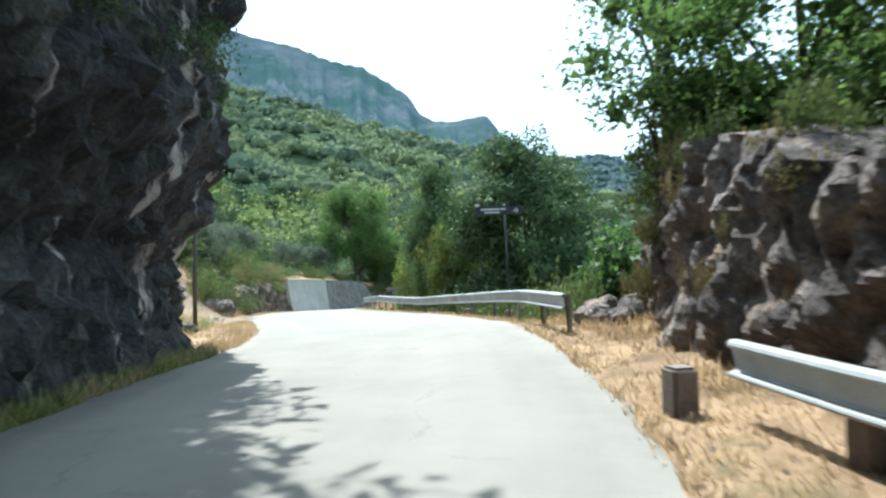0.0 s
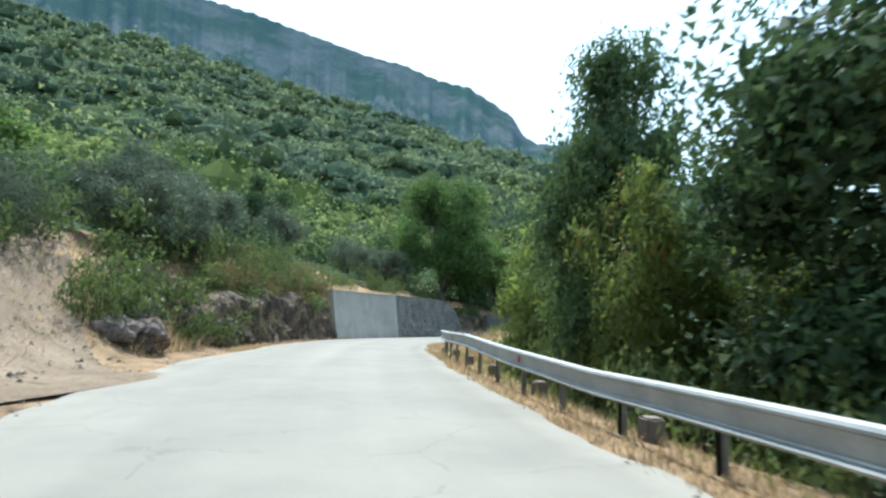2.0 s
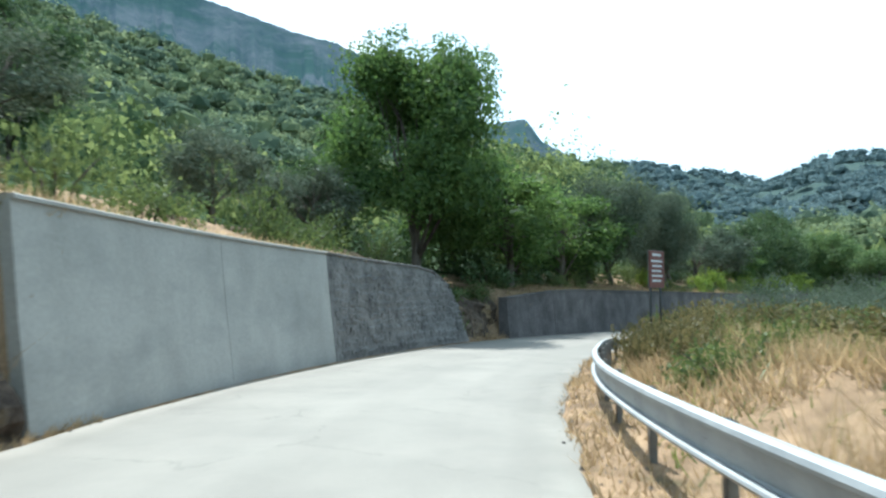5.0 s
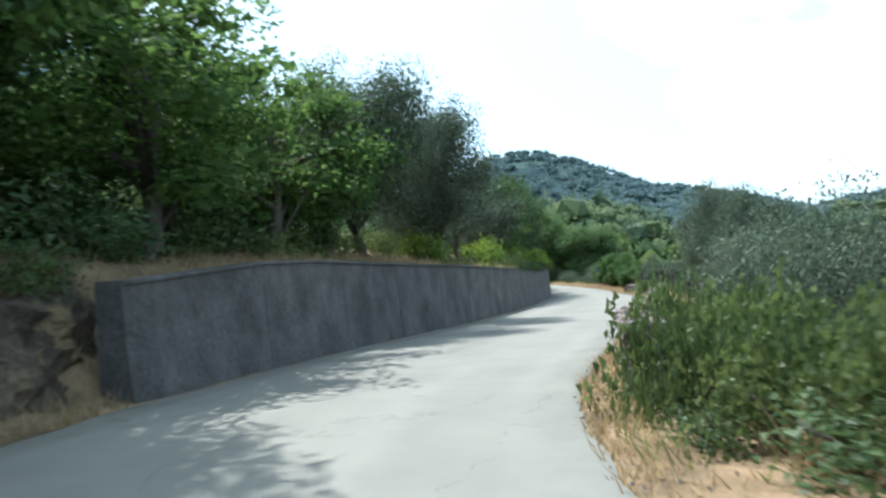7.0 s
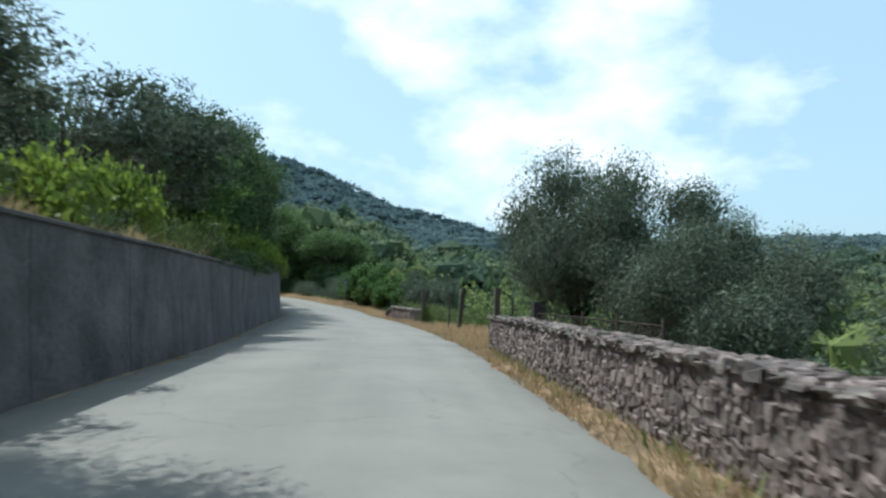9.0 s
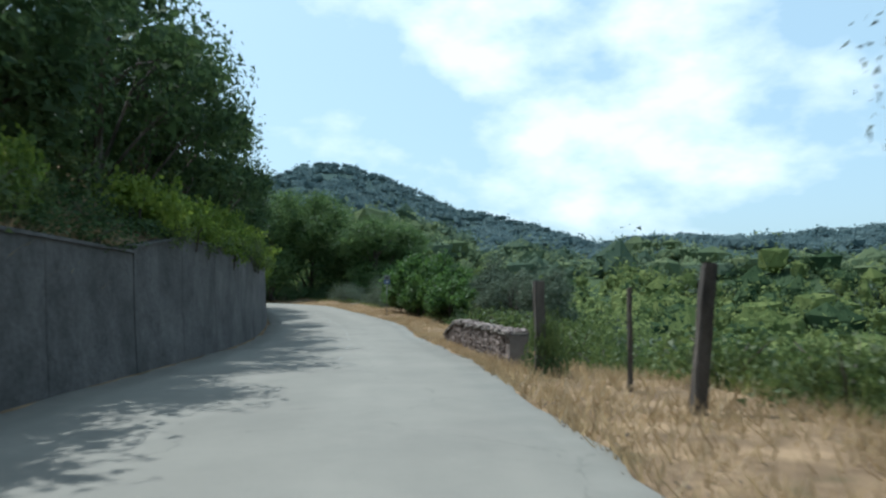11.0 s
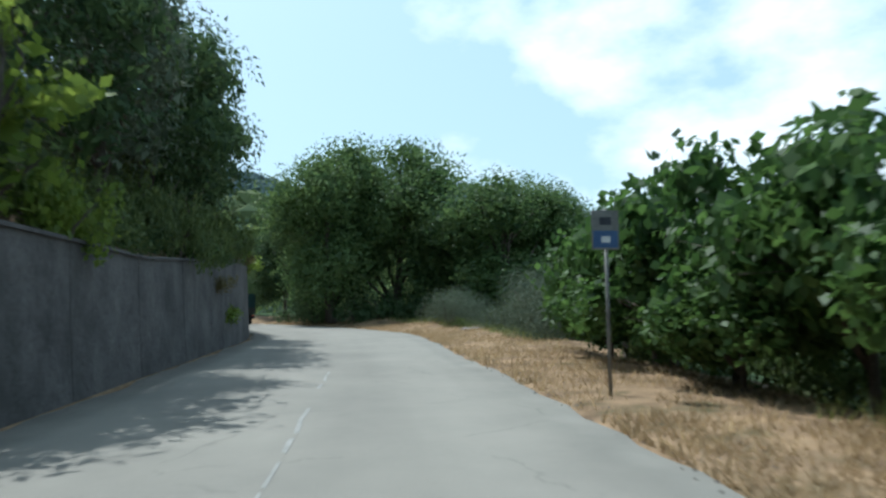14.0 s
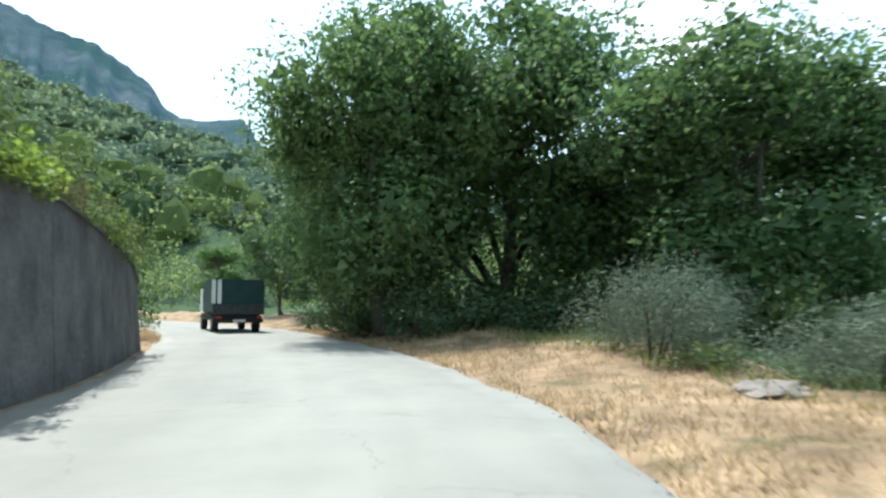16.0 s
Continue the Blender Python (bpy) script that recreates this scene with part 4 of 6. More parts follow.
kind_of_shrub("olive_bush", "olive_bush", "grey-green olive bush with upright shoots", 76, 1.7, 2.1, "olive", 0.115, 0.33, 900, lobes=14)


# how wide and tall a kind grows here, against the size it is given
VIGOUR = {"oak_a": (1.0, 0.714), "oak_b": (0.96, 0.69), "dark_a": (1.16, 1.06), "dark_b": (0.86, 0.914), "autumn_a": (0.78, 0.98), "fig_a": (0.95, 1.0), "olive_a": (0.92, 0.893), "olive_b": (0.957, 0.726),
          "olive_big": (0.79, 0.97), "bush_a": (1.08, 1.15), "bush_dark": (0.85, 0.69), "vine_a": (1.0, 1.3), "grove_b": (1.24, 1.09), "grove": (0.92, 0.85), "olive_bush": (1.235, 1.19), "dark_c": (1.29, 1.17),
          "bush_b": (0.8, 1.1), "bramble": (0.9, 1.3), "dry_bramble": (0.9, 1.2)}


def put(key, s, d, height=None, radius=None, turn=None, rng=random.Random(5), sink=0.1, lift=None):
    """A plant at s along the road, d to its right."""
    root, used, h0, r0 = FREE[key]
    wide, tall = VIGOUR.get(key, (1.0, 1.0))
    kz = (height or h0) / h0 * tall
    kr = (radius or r0) / r0 * wide
    m = stand(s, d, sink) if lift is None else Matrix.Translation(at(s, d, lift))
    m = m @ pose(0, 0, 0, 0, 0, rng.uniform(0, 360) if turn is None else turn) @ Matrix.Diagonal((kr, kr, kz, 1))
    return grow(key, m)


# right of the road, first bend
for key, s, d, h, r in (("oak_a", 14.6, 7.0, 4.2, 2.0), ("oak_b", 17.0, 10.2, 4.6, 2.2),
                        ("dark_a", 27.2, 7.2, 8.5, 2.9), ("dark_b", 24.4, 7.6, 6.4, 2.4), ("dark_b", 27.0, 9.6, 7.5, 2.6), ("dark_a", 33.0, 4.9, 7.6, 1.5),
                        ("autumn_a", 30.8, 4.5, 4.9, 1.8), ("autumn_a", 30.2, 6.6, 5.8, 2.2), ("autumn_a", 35.6, 5.4, 5.4, 2.1), ("autumn_a", 39.2, 5.2, 5.6, 2.3), ("autumn_a", 42.2, 5.8, 6.4, 2.7), ("oak_a", 46.0, 6.8, 8.4, 2.6),
                        ("dark_b", 54.0, 7.2, 8.0, 2.8), ("oak_b", 58.0, 9.5, 9.5, 2.7), ("dark_b", 51.0, 10.0, 7.5, 2.6), ("fig_a", 19.5, 7.5, 4.0, 2.0), ("fig_a", 21.0, 10.0, 4.5, 2.2)):
    put(key, s, d, h, r)
# above the cliff and along the first bank
for key, s, d, h, r in (("oak_b", 23.5, -12.0, 6.0, 2.4), ("olive_a", 41.2, -7.6, 3.4, 1.8), ("olive_a", 44.2, -7.8, 3.8, 2.0), ("olive_a", 47.0, -8.4, 4.2, 2.1), ("olive_b", 34.0, -11.6, 5.2, 2.3), ("oak_a", 30.5, -10.8, 4.6, 2.1), ("dark_b", 28.0, -13.5, 7.0, 2.7), ("oak_a", 33.5, -14.0, 6.5, 2.5), ("oak_a", 38.0, -11.0, 5.0, 2.3), ("olive_b", 43.0, -9.5, 4.5, 2.2),
                        ("olive_a", 47.5, -11.0, 5.0, 2.3), ("oak_b", 51.0, -14.0, 6.0, 2.4), ("olive_a", 57.0, -10.0, 4.2, 2.2), ("olive_b", 61.5, -12.5, 5.0, 2.3), ("olive_a", 66.5, -10.5, 3.8, 2.2),
                        ("olive_a", 70.5, -9.8, 3.6, 2.2), ("dark_b", 65.0, -17.0, 7.0, 2.6), ("oak_b", 58.0, -18.0, 7.0, 2.6)):
    put(key, s, d, h, r)
# above the long wall
for key, s, d, h, r in (("oak_big", 75.9, -9.2, 12.4, 4.7), ("olive_b", 72.0, -12.5, 4.6, 2.6), ("oak_a", 80.8, -11.0, 9.5, 3.8), ("dark_b", 76.0, -16.0, 7.0, 3.4), ("bush_a", 75.2, -7.2, 1.5, 1.3), ("bush_dark", 74.2, -6.7, 1.3, 1.1),  ("bush_dark", 76.0, -8.0, 2.2, 2.0), ("bush_dark", 73.0, -11.5, 3.6, 2.8), ("bush_dark", 76.5, -11.8, 4.2, 3.2), ("bush_dark", 80.0, -11.0, 4.0, 3.0), ("bush_dark", 74.5, -9.4, 2.6, 2.0), ("bush_dark", 78.2, -7.0, 2.4, 2.0), ("bush_dark", 80.6, -7.2, 2.2, 1.8), ("bush_dark", 83.0, -7.4, 2.0, 1.8), ("bush_dark", 85.4, -7.4, 1.8, 1.7), ("bush_dark", 72.9, 2.05, 0.75, 0.5), ("bramble", 73.7, 2.2, 0.85, 0.6), ("bush_dark", 74.6, 2.3, 0.8, 0.6), ("oak_a", 83.5, -6.5, 7.9, 3.4), ("oak_b", 79.8, -7.0, 8.6, 3.4), ("oak_b", 84.5, -10.5, 8.2, 3.4), ("oak_a", 86.8, -6.5, 7.6, 3.2),
                        ("olive_big", 89.2, -6.6, 7.4, 4.3), ("olive_big", 93.8, -5.4, 7.2, 3.6), ("olive_a", 97.0, -8.2, 5.4, 2.6), ("olive_b", 102.0, -8.8, 5.8, 2.8), ("olive_b", 107.0, -8.4, 6.0, 2.8),
                        ("olive_a", 111.6, -8.0, 6.2, 3.1), ("oak_a", 115.5, -7.4, 5.8, 2.9), ("dark_b", 119.0, -7.8, 6.8, 3.2), ("dark_b", 123.5, -7.6, 7.2, 3.3), ("dark_b", 128.5, -7.5, 8.0, 3.5)):
    put(key, s, d, h, r)
for key, s, d, h, r in (("dark_b", 133.5, -7.8, 8.6, 3.4), ("dark_b", 137.6, -7.4, 8.4, 3.5), ("dark_b", 143.0, -8.0, 8.4, 3.4), ("dark_b", 148.0, -6.8, 8.2, 3.4), ("oak_b", 151.5, -9.0, 8.0, 3.0), ("fig_b", 152.5, -5.25, 3.2, 1.2), ("vine_a", 150.6, -5.0, 1.1, 0.9), ("vine_a", 154.3, -5.1, 0.9, 0.8),
                        ("dark_b", 156.0, -7.2, 7.8, 3.2), ("olive_a", 160.5, -7.0, 7.8, 3.2), ("dark_b", 166.0, -7.4, 8.2, 3.2), ("dark_b", 169.0, -7.2, 7.4, 2.8), ("dark_b", 172.5, -7.4, 7.2, 2.8), ("dark_b", 163.5, -7.0, 8.0, 3.0), ("oak_a", 196.0, -9.0, 6.0, 2.5),
                        ("oak_b", 204.0, -8.5, 7.0, 2.6), ("oak_b", 212.0, -7.5, 7.0, 2.8), ("oak_a", 220.0, -9.0, 7.0, 3.0)):
    put(key, s, d, h, r)
# the grove on the outside of the last bend
for key, s, d, h, r in (("grove_b", 190.6, 3.0, 11.6, 4.1), ("grove_b", 190.8, 7.0, 12.6, 5.0), ("grove", 195.5, 3.8, 11.0, 4.6), ("grove_b", 184.0, 12.4, 9.6, 4.6), ("grove", 189.0, 12.5, 9.4, 4.4),
                        ("grove_b", 186.5, 16.5, 9.0, 4.0), ("grove", 205.0, 6.0, 9.5, 3.8), ("dark_b", 212.0, 6.0, 8.0, 3.0), ("oak_b", 222.0, 6.5, 8.0, 3.0)):
    put(key, s, d, h, r)
for s, d, h, r in ((187.2, 3.1, 2.4, 1.7), (188.8, 4.4, 2.8, 1.9), (186.0, 6.6, 2.6, 2.0), (187.5, 5.0, 3.0, 2.4), (190.0, 6.8, 3.2, 2.4), (185.5, 8.6, 2.8, 2.2), (183.6, 11.5, 2.6, 2.2), (194.0, 2.8, 2.6, 2.0), (197.5, 2.5, 2.4, 1.8), (191.4, 2.0, 3.6, 1.9), (192.2, 4.2, 4.2, 2.4), (189.5, 8.6, 4.2, 2.6), (187.6, 10.6, 4.0, 2.6), (185.8, 13.4, 3.6, 2.6), (184.6, 16.0, 3.4, 2.6)):
    put("bush_dark", s, d, h, r)
# olives below the stone wall
for key, s, d, h, r in (("olive_big", 113.2, 7.4, 8.2, 4.4), ("olive_big", 104.0, 7.8, 4.9, 3.2), ("olive_big", 109.4, 8.2, 6.4, 3.8), ("olive_a", 98.5, 9.0, 4.6, 2.6), ("olive_b", 95.0, 6.8, 4.6, 2.2),
                        ("olive_a", 91.0, 8.0, 4.6, 2.3), ("olive_b", 87.5, 6.4, 3.8, 2.0), ("olive_a", 84.0, 9.0, 4.2, 2.3), ("olive_a", 115.0, 11.0, 5.0, 2.4), ("olive_b", 80.0, 12.0, 4.2, 2.4),
                        ("olive_a", 76.0, 15.0, 4.5, 2.6), ("olive_b", 104.0, 13.5, 4.8, 2.6), ("olive_a", 96.0, 13.0, 5.0, 2.6), ("olive_a", 88.0, 14.0, 5.0, 2.6)):
    put(key, s, d, h, r)
# figs and olive bushes by the bus stop
for key, s, d, h, r in (("fig_a", 158.2, 5.6, 4.6, 2.3), ("fig_a", 161.6, 5.9, 4.4, 2.1), ("fig_a", 155.4, 5.4, 4.4, 2.0), ("fig_a", 157.0, 4.7, 2.3, 1.6), ("fig_a", 160.0, 4.9, 2.4, 1.6), ("fig_a", 154.2, 4.9, 2.2, 1.5), ("bush_a", 177.0, 5.2, 0.62, 0.75), ("fig_a", 152.8, 5.9, 4.5, 2.1),
                        ("olive_bush", 169.0, 6.8, 2.5, 2.1), ("olive_bush", 172.0, 7.2, 2.5, 1.9), ("olive_bush", 166.2, 6.8, 2.3, 1.7), ("olive_bush", 174.2, 8.6, 2.2, 1.9), ("olive_bush", 175.5, 6.9, 1.25, 1.6), ("olive_bush", 178.6, 5.2, 1.75, 1.4), ("olive_bush", 171.0, 10.0, 2.6, 2.2),
                        ("olive_bush", 176.0, 9.5, 1.5, 2.0), ("olive_bush", 180.0, 7.0, 1.5, 1.5), ("bush_dark", 147.0, 7.0, 2.2, 1.6), ("olive_bush", 150.0, 8.4, 2.6, 1.8), ("bush_dark", 143.5, 7.2, 2.0, 1.7),
                        ("fig_a", 150.0, 5.6, 2.8, 1.7), ("fig_a", 147.8, 5.5, 2.5, 1.6), ("bush_dark", 145.4, 5.6, 1.7, 1.4), ("bush_dark", 143.2, 5.8, 1.5, 1.4), ("bush_dark", 141.0, 6.3, 1.3, 1.3), ("olive_a", 148.5, 8.6, 5.4, 2.2), ("olive_b", 145.2, 8.4, 5.2, 2.1), ("olive_a", 142.0, 9.4, 5.0, 2.2), ("olive_b", 152.6, 9.2, 5.4, 2.1), ("olive_bush", 155.0, 9.0, 2.8, 1.8), ("olive_bush", 167.0, 9.5, 3.0, 1.9)):
    put(key, s, d, h, r)

_rng = random.Random(17)


UNDERGROWTH = {}


def scatter(keys, s0, s1, step, d0, d1, h0, h1, r0, r1, behind=False):
    """Shrubs along a strip beside the road; those behind others join the undergrowth."""
    s = s0
    while s < s1:
        d, key, h, r = _rng.uniform(d0, d1), _rng.choice(keys), _rng.uniform(h0, h1), _rng.uniform(r0, r1)
        if behind:
            root = FREE[key][0]
            me = [c for c in root.children if c.name.startswith("foliage")][0].data
            co = np.zeros(3 * len(me.vertices))
            me.vertices.foreach_get("co", co)
            m = np.array(stand(s, d, 0.1) @ pose(0, 0, 0, 0, 0, _rng.uniform(0, 360)) @ Matrix.Diagonal((r / FREE[key][3], r / FREE[key][3], h / FREE[key][2], 1)))
            UNDERGROWTH.setdefault(me.materials[0].name, []).append((co.reshape(-1, 3) @ m[:3, :3].T + m[:3, 3]).reshape(-1, 3, 3))
        else:
            put(key, s, d, h, r, rng=_rng)
        s += step * _rng.uniform(0.7, 1.3)


scatter(["bush_a", "bush_b", "bramble"], 16.5, 56, 1.7, 4.1, 5.2, 0.8, 1.5, 0.8, 1.3)
scatter(["bush_a", "bush_dark", "bush_b"], 17, 56, 2.3, 6.0, 9.0, 1.4, 2.4, 1.2, 1.8, behind=True)
scatter(["bush_b", "bush_a"], 36, 54, 1.2, -7.8, -6.2, 1.0, 2.0, 0.9, 1.4)
scatter(["bush_dark", "olive_bush", "bush_dark"], 33, 56, 1.6, -12.5, -9.0, 2.0, 3.2, 1.5, 2.2, behind=True)
scatter(["bush_b", "bush_a"], 40, 55, 1.3, -6.0, -5.3, 0.7, 1.1, 0.8, 1.1)
scatter(["dry_bramble", "dry_bramble", "bush_b"], 43, 55, 0.9, -6.8, -5.6, 0.7, 1.1, 0.8, 1.2)
scatter(["dry_bramble", "bush_b"], 42, 55, 0.8, -5.9, -5.2, 0.5, 0.8, 0.7, 1.0)
scatter(["bush_dark", "bush_a"], 38, 54, 2.6, -10, -8, 1.4, 2.6, 1.2, 1.7, behind=True)
scatter(["bush_a", "bush_b", "bush_dark"], 55, 74, 1.6, -8.0, -6.2, 0.8, 1.6, 0.9, 1.3)
scatter(["dry_bramble", "dry_bramble", "bush_b"], 58.5, 72.5, 1.0, 3.2, 4.6, 0.55, 0.8, 0.8, 1.2)
scatter(["dry_bramble", "bramble", "dry_bramble"], 58, 76, 0.9, 5.0, 9.0, 0.6, 1.0, 1.1, 1.7, behind=True)
scatter(["bramble"], 73.2, 78.2, 0.9, 2.6, 3.3, 0.9, 1.15, 0.7, 0.95)
scatter(["vine_a", "vine_a", "bramble"], 77, 82.5, 0.8, 3.5, 5.4, 0.45, 0.65, 0.8, 1.1)
scatter(["olive_bush"], 79, 89, 1.2, 4.8, 8.0, 2.2, 2.8, 1.3, 1.8)
scatter(["olive_bush"], 89, 96, 1.2, 5.6, 7.5, 2.9, 3.4, 1.5, 2.0)
scatter(["bush_dark", "bush_dark", "olive_bush"], 96, 104, 1.3, 5.6, 8.0, 1.3, 1.8, 1.3, 1.8)
scatter(["bush_dark", "bramble", "bramble"], 70.6, 73.2, 0.5, 2.5, 3.6, 0.55, 0.85, 0.7, 0.9)
scatter(["bush_dark", "bramble"], 71.6, 76.2, 0.75, 2.3, 4.4, 0.8, 1.15, 0.8, 1.1)
scatter(["bush_b", "bush_a", "bramble"], 77, 124, 1.8, -7.0, -6.0, 0.5, 1.1, 0.6, 1.0)
scatter(["bush_dark", "bush_a"], 76, 124, 2.2, -12.0, -9.0, 1.2, 2.4, 1.4, 2.2, behind=True)
scatter(["vine_a", "bush_b", "bush_dark"], 92, 122, 1.9, -5.9, -5.4, 0.6, 1.1, 0.7, 1.0)
scatter(["vine_a", "bush_a", "bush_dark"], 126, 150, 1.1, -5.9, -5.5, 0.7, 1.2, 0.8, 1.1)
scatter(["bush_a", "bush_dark", "bush_dark"], 108, 126, 1.4, -5.8, -5.3, 0.8, 1.4, 0.8, 1.2)
scatter(["bush_dark", "bush_a"], 124, 186, 1.9, -7.4, -6.2, 1.0, 2.2, 1.0, 1.5)
scatter(["bush_dark", "bush_a", "bramble"], 155, 187, 1.3, -6.1, -5.5, 0.7, 1.3, 0.8, 1.1)
scatter(["vine_a", "dry_bramble", "bush_a"], 164, 188, 0.9, -5.75, -5.3, 0.35, 0.6, 0.6, 0.9)
scatter(["bush_dark"], 101, 116, 1.5, 5.6, 8.0, 1.2, 2.0, 1.2, 1.7)
scatter(["bush_a", "bush_a", "bush_b"], 129, 140, 1.0, 4.9, 6.6, 1.2, 1.7, 1.0, 1.4)
scatter(["bush_a", "bush_b", "bush_a"], 112, 134, 1.5, 5.6, 8.0, 0.9, 1.6, 0.9, 1.4)
scatter(["bush_a", "bush_b", "bush_dark"], 134, 170, 1.5, 5.4, 8.5, 0.9, 1.7, 0.9, 1.4, behind=True)
scatter(["bush_a", "bush_b", "bush_dark"], 110, 186, 1.6, 9.0, 15.0, 1.4, 2.4, 1.3, 2.0, behind=True)
scatter(["bush_dark", "bush_a"], 188, 240, 2.2, -7.5, -5.8, 1.0, 2.4, 1.2, 1.8, behind=True)
scatter(["bush_dark", "bush_a", "bush_b"], 20, 36, 1.8, -11, -8.5, 0.8, 1.8, 1.0, 1.5, behind=True)

for _leaf, _blocks in UNDERGROWTH.items():
    _name = "undergrowth" if "shrub" in _leaf else "dry_undergrowth" if "bramble" in _leaf else ("dark_undergrowth" if "holm" in _leaf else "olive_undergrowth")
    tagged(new(_name, fast_quads(_name, np.concatenate(_blocks), bpy.data.materials[_leaf])), "thick undergrowth behind the roadside shrubs", "undergrowth", kind="stuff")


# ---- woods on the slopes, too many to count ----
def blob(subdivisions):
    """Corners of a ball's triangles, shape (n, 3, 3)."""
    bm = bmesh.new()
    bmesh.ops.create_icosphere(bm, subdivisions=subdivisions, radius=1.0)
    out = np.array([[tuple(v.co) for v in f.verts] for f in bm.faces])
    bm.free()
    return out


SIMPLE = blob(1)


def build_woods():
    """Crowns of leaf sprays round a lumpy dark heart, in mixed kinds."""
    rng = np.random.default_rng(8)
    kinds = {}
    # from, to (metres from the middle), how many, radius, spray size, sprays
    bands = ((16, 95, 1200, 1.6, 0.5, 40, 0), (24, 60, 360, 2.3, 0.6, 66, 0), (60, 130, 1100, 2.9, 0.95, 48, 1), (130, 320, 2000, 4.9, 1.35, 50, 1), (320, 620, 3000, 8.0, 2.2, 36, 1),
             (620, 1000, 2600, 12.0, 3.8, 22, 1), (1000, 1680, 2600, 13.5, 5.5, 7, 1))
    for r0, r1, count, size, card, cards, heart in bands:
        az = rng.uniform(-82, 62, count) if r1 > 140 else rng.uniform(-120, 120, count)
        if r0 >= 1000:
            az = rng.uniform(-82, -6, count)
        r = np.sqrt(rng.uniform(r0 * r0, r1 * r1, count))
        x, y = MID[0] - np.sin(np.radians(az)) * r, MID[1] + np.cos(np.radians(az)) * r
        z, s, d = land(x, y)
        ok = ((d < (-12 if size < 2 else -17)) | (d > 17)) & (s > -38) & ~((d > 0) & (d < 40) & (s > 60) & (s < 185) & (rng.random(count) < 0.55)) & (r < ridge_way(az) + 70)
        grove = lumps(x, y, 26.0 if r0 < 300 else 60.0, 4.0) + rng.normal(0, 0.5 if r0 < 300 else 0.3, count)
        base, many = card, cards
        for cx, cy, cz, g, over, off in zip(x[ok], y[ok], z[ok], grove[ok], ((az < -12) & (r > 480))[ok], np.abs(d[ok])):
            card = min(base, 0.016 * off + 0.10)
            cards = min(170, int(many * (base / card) ** 1.1))
            k = size * min(1.9 if r0 < 600 else 1.15, max(0.4, rng.lognormal(-0.12, 0.46)))
            if r0 < 300 and g > 0.75:
                k = min(k, 0.35 * card * math.sqrt(cards))
            tall = k * rng.uniform(0.8, 1.45) * (1.0 if r0 < 300 else 0.45 if over else 0.62)
            centre, scale = np.array([cx, cy, cz + tall * 0.5]), np.array([k, k, tall])
            v = rng.normal(0, 1, (cards, 3))
            v[:, 2] = np.abs(v[:, 2]) * 1.1 - 0.25
            v /= np.linalg.norm(v, axis=1, keepdims=True)
            wob = 1 + 0.36 * np.sin(v[:, :1] * 5 + cx * 3) * np.sin(v[:, 1:2] * 5 + cy * 3)
            p = centre + v * scale * wob * rng.uniform(0.6, 1.12, (cards, 1))
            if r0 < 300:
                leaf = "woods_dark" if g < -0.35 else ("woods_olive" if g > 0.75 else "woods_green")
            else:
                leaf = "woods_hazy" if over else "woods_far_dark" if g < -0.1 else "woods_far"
            bag = kinds.setdefault(leaf, [])
            bag.append(leaf_quads(rng, p, v, card, 0.8, spread=0.35))
            if heart and off > 70:
                ball = SIMPLE
                rough = 0.66 + 0.24 * np.sin(ball[..., :1] * 5 + cx * 3) * np.sin(ball[..., 1:2] * 5 + cy * 3) + 0.14 * np.sin(ball[..., 2:] * 7 + cx)
                bag.append(centre + ball * rough * scale * np.array([1, 1, 0.94]))
    labels = {"woods_green": "dense mixed green woods on the slopes by the road", "woods_dark": "dark evergreen oaks among the woods on the slopes", "woods_olive": "grey-green olives scattered over the slopes",
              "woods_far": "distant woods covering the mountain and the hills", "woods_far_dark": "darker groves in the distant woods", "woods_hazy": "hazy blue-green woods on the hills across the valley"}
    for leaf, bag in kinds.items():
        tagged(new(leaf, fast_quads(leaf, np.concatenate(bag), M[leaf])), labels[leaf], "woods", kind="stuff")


build_woods()


def build_mountain():
    """The bare grey mountain behind the woods: ribs of cliff and scree up to the skyline."""
    az = np.arange(-12, 75.01, 0.22)
    q = np.linspace(0, 1, 46)
    aa, qq = np.meshgrid(az, q, indexing="ij")
    r = 1500 + 900 * qq
    crest = 2400 * np.tan(np.radians(np.interp(aa, _fs[:, 0], _fs[:, 1])))
    x, y = MID[0] - np.sin(np.radians(aa)) * r, MID[1] + np.cos(np.radians(aa)) * r
    rise = 0.36 + 0.64 * (0.55 * qq + 0.45 * qq ** 2.2)
    ribs = lumps(aa * 9, qq * 8, 9.0, 1.0) + 0.6 * lumps(aa * 22, qq * 6, 9.0, 5.0) + 0.35 * lumps(aa * 50, qq * 16, 9.0, 3.0)
    z = crest * rise + 42 * ribs * np.sin(np.pi * np.clip(qq * 1.02, 0, 1)) ** 0.7 + np.where(qq > 0.97, 5.0 * lumps(aa * 30, qq, 9.0, 2.0), 0)
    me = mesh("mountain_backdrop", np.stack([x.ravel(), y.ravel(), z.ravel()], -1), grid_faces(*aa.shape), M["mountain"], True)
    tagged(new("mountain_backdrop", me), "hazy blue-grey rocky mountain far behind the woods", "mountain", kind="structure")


build_mountain()


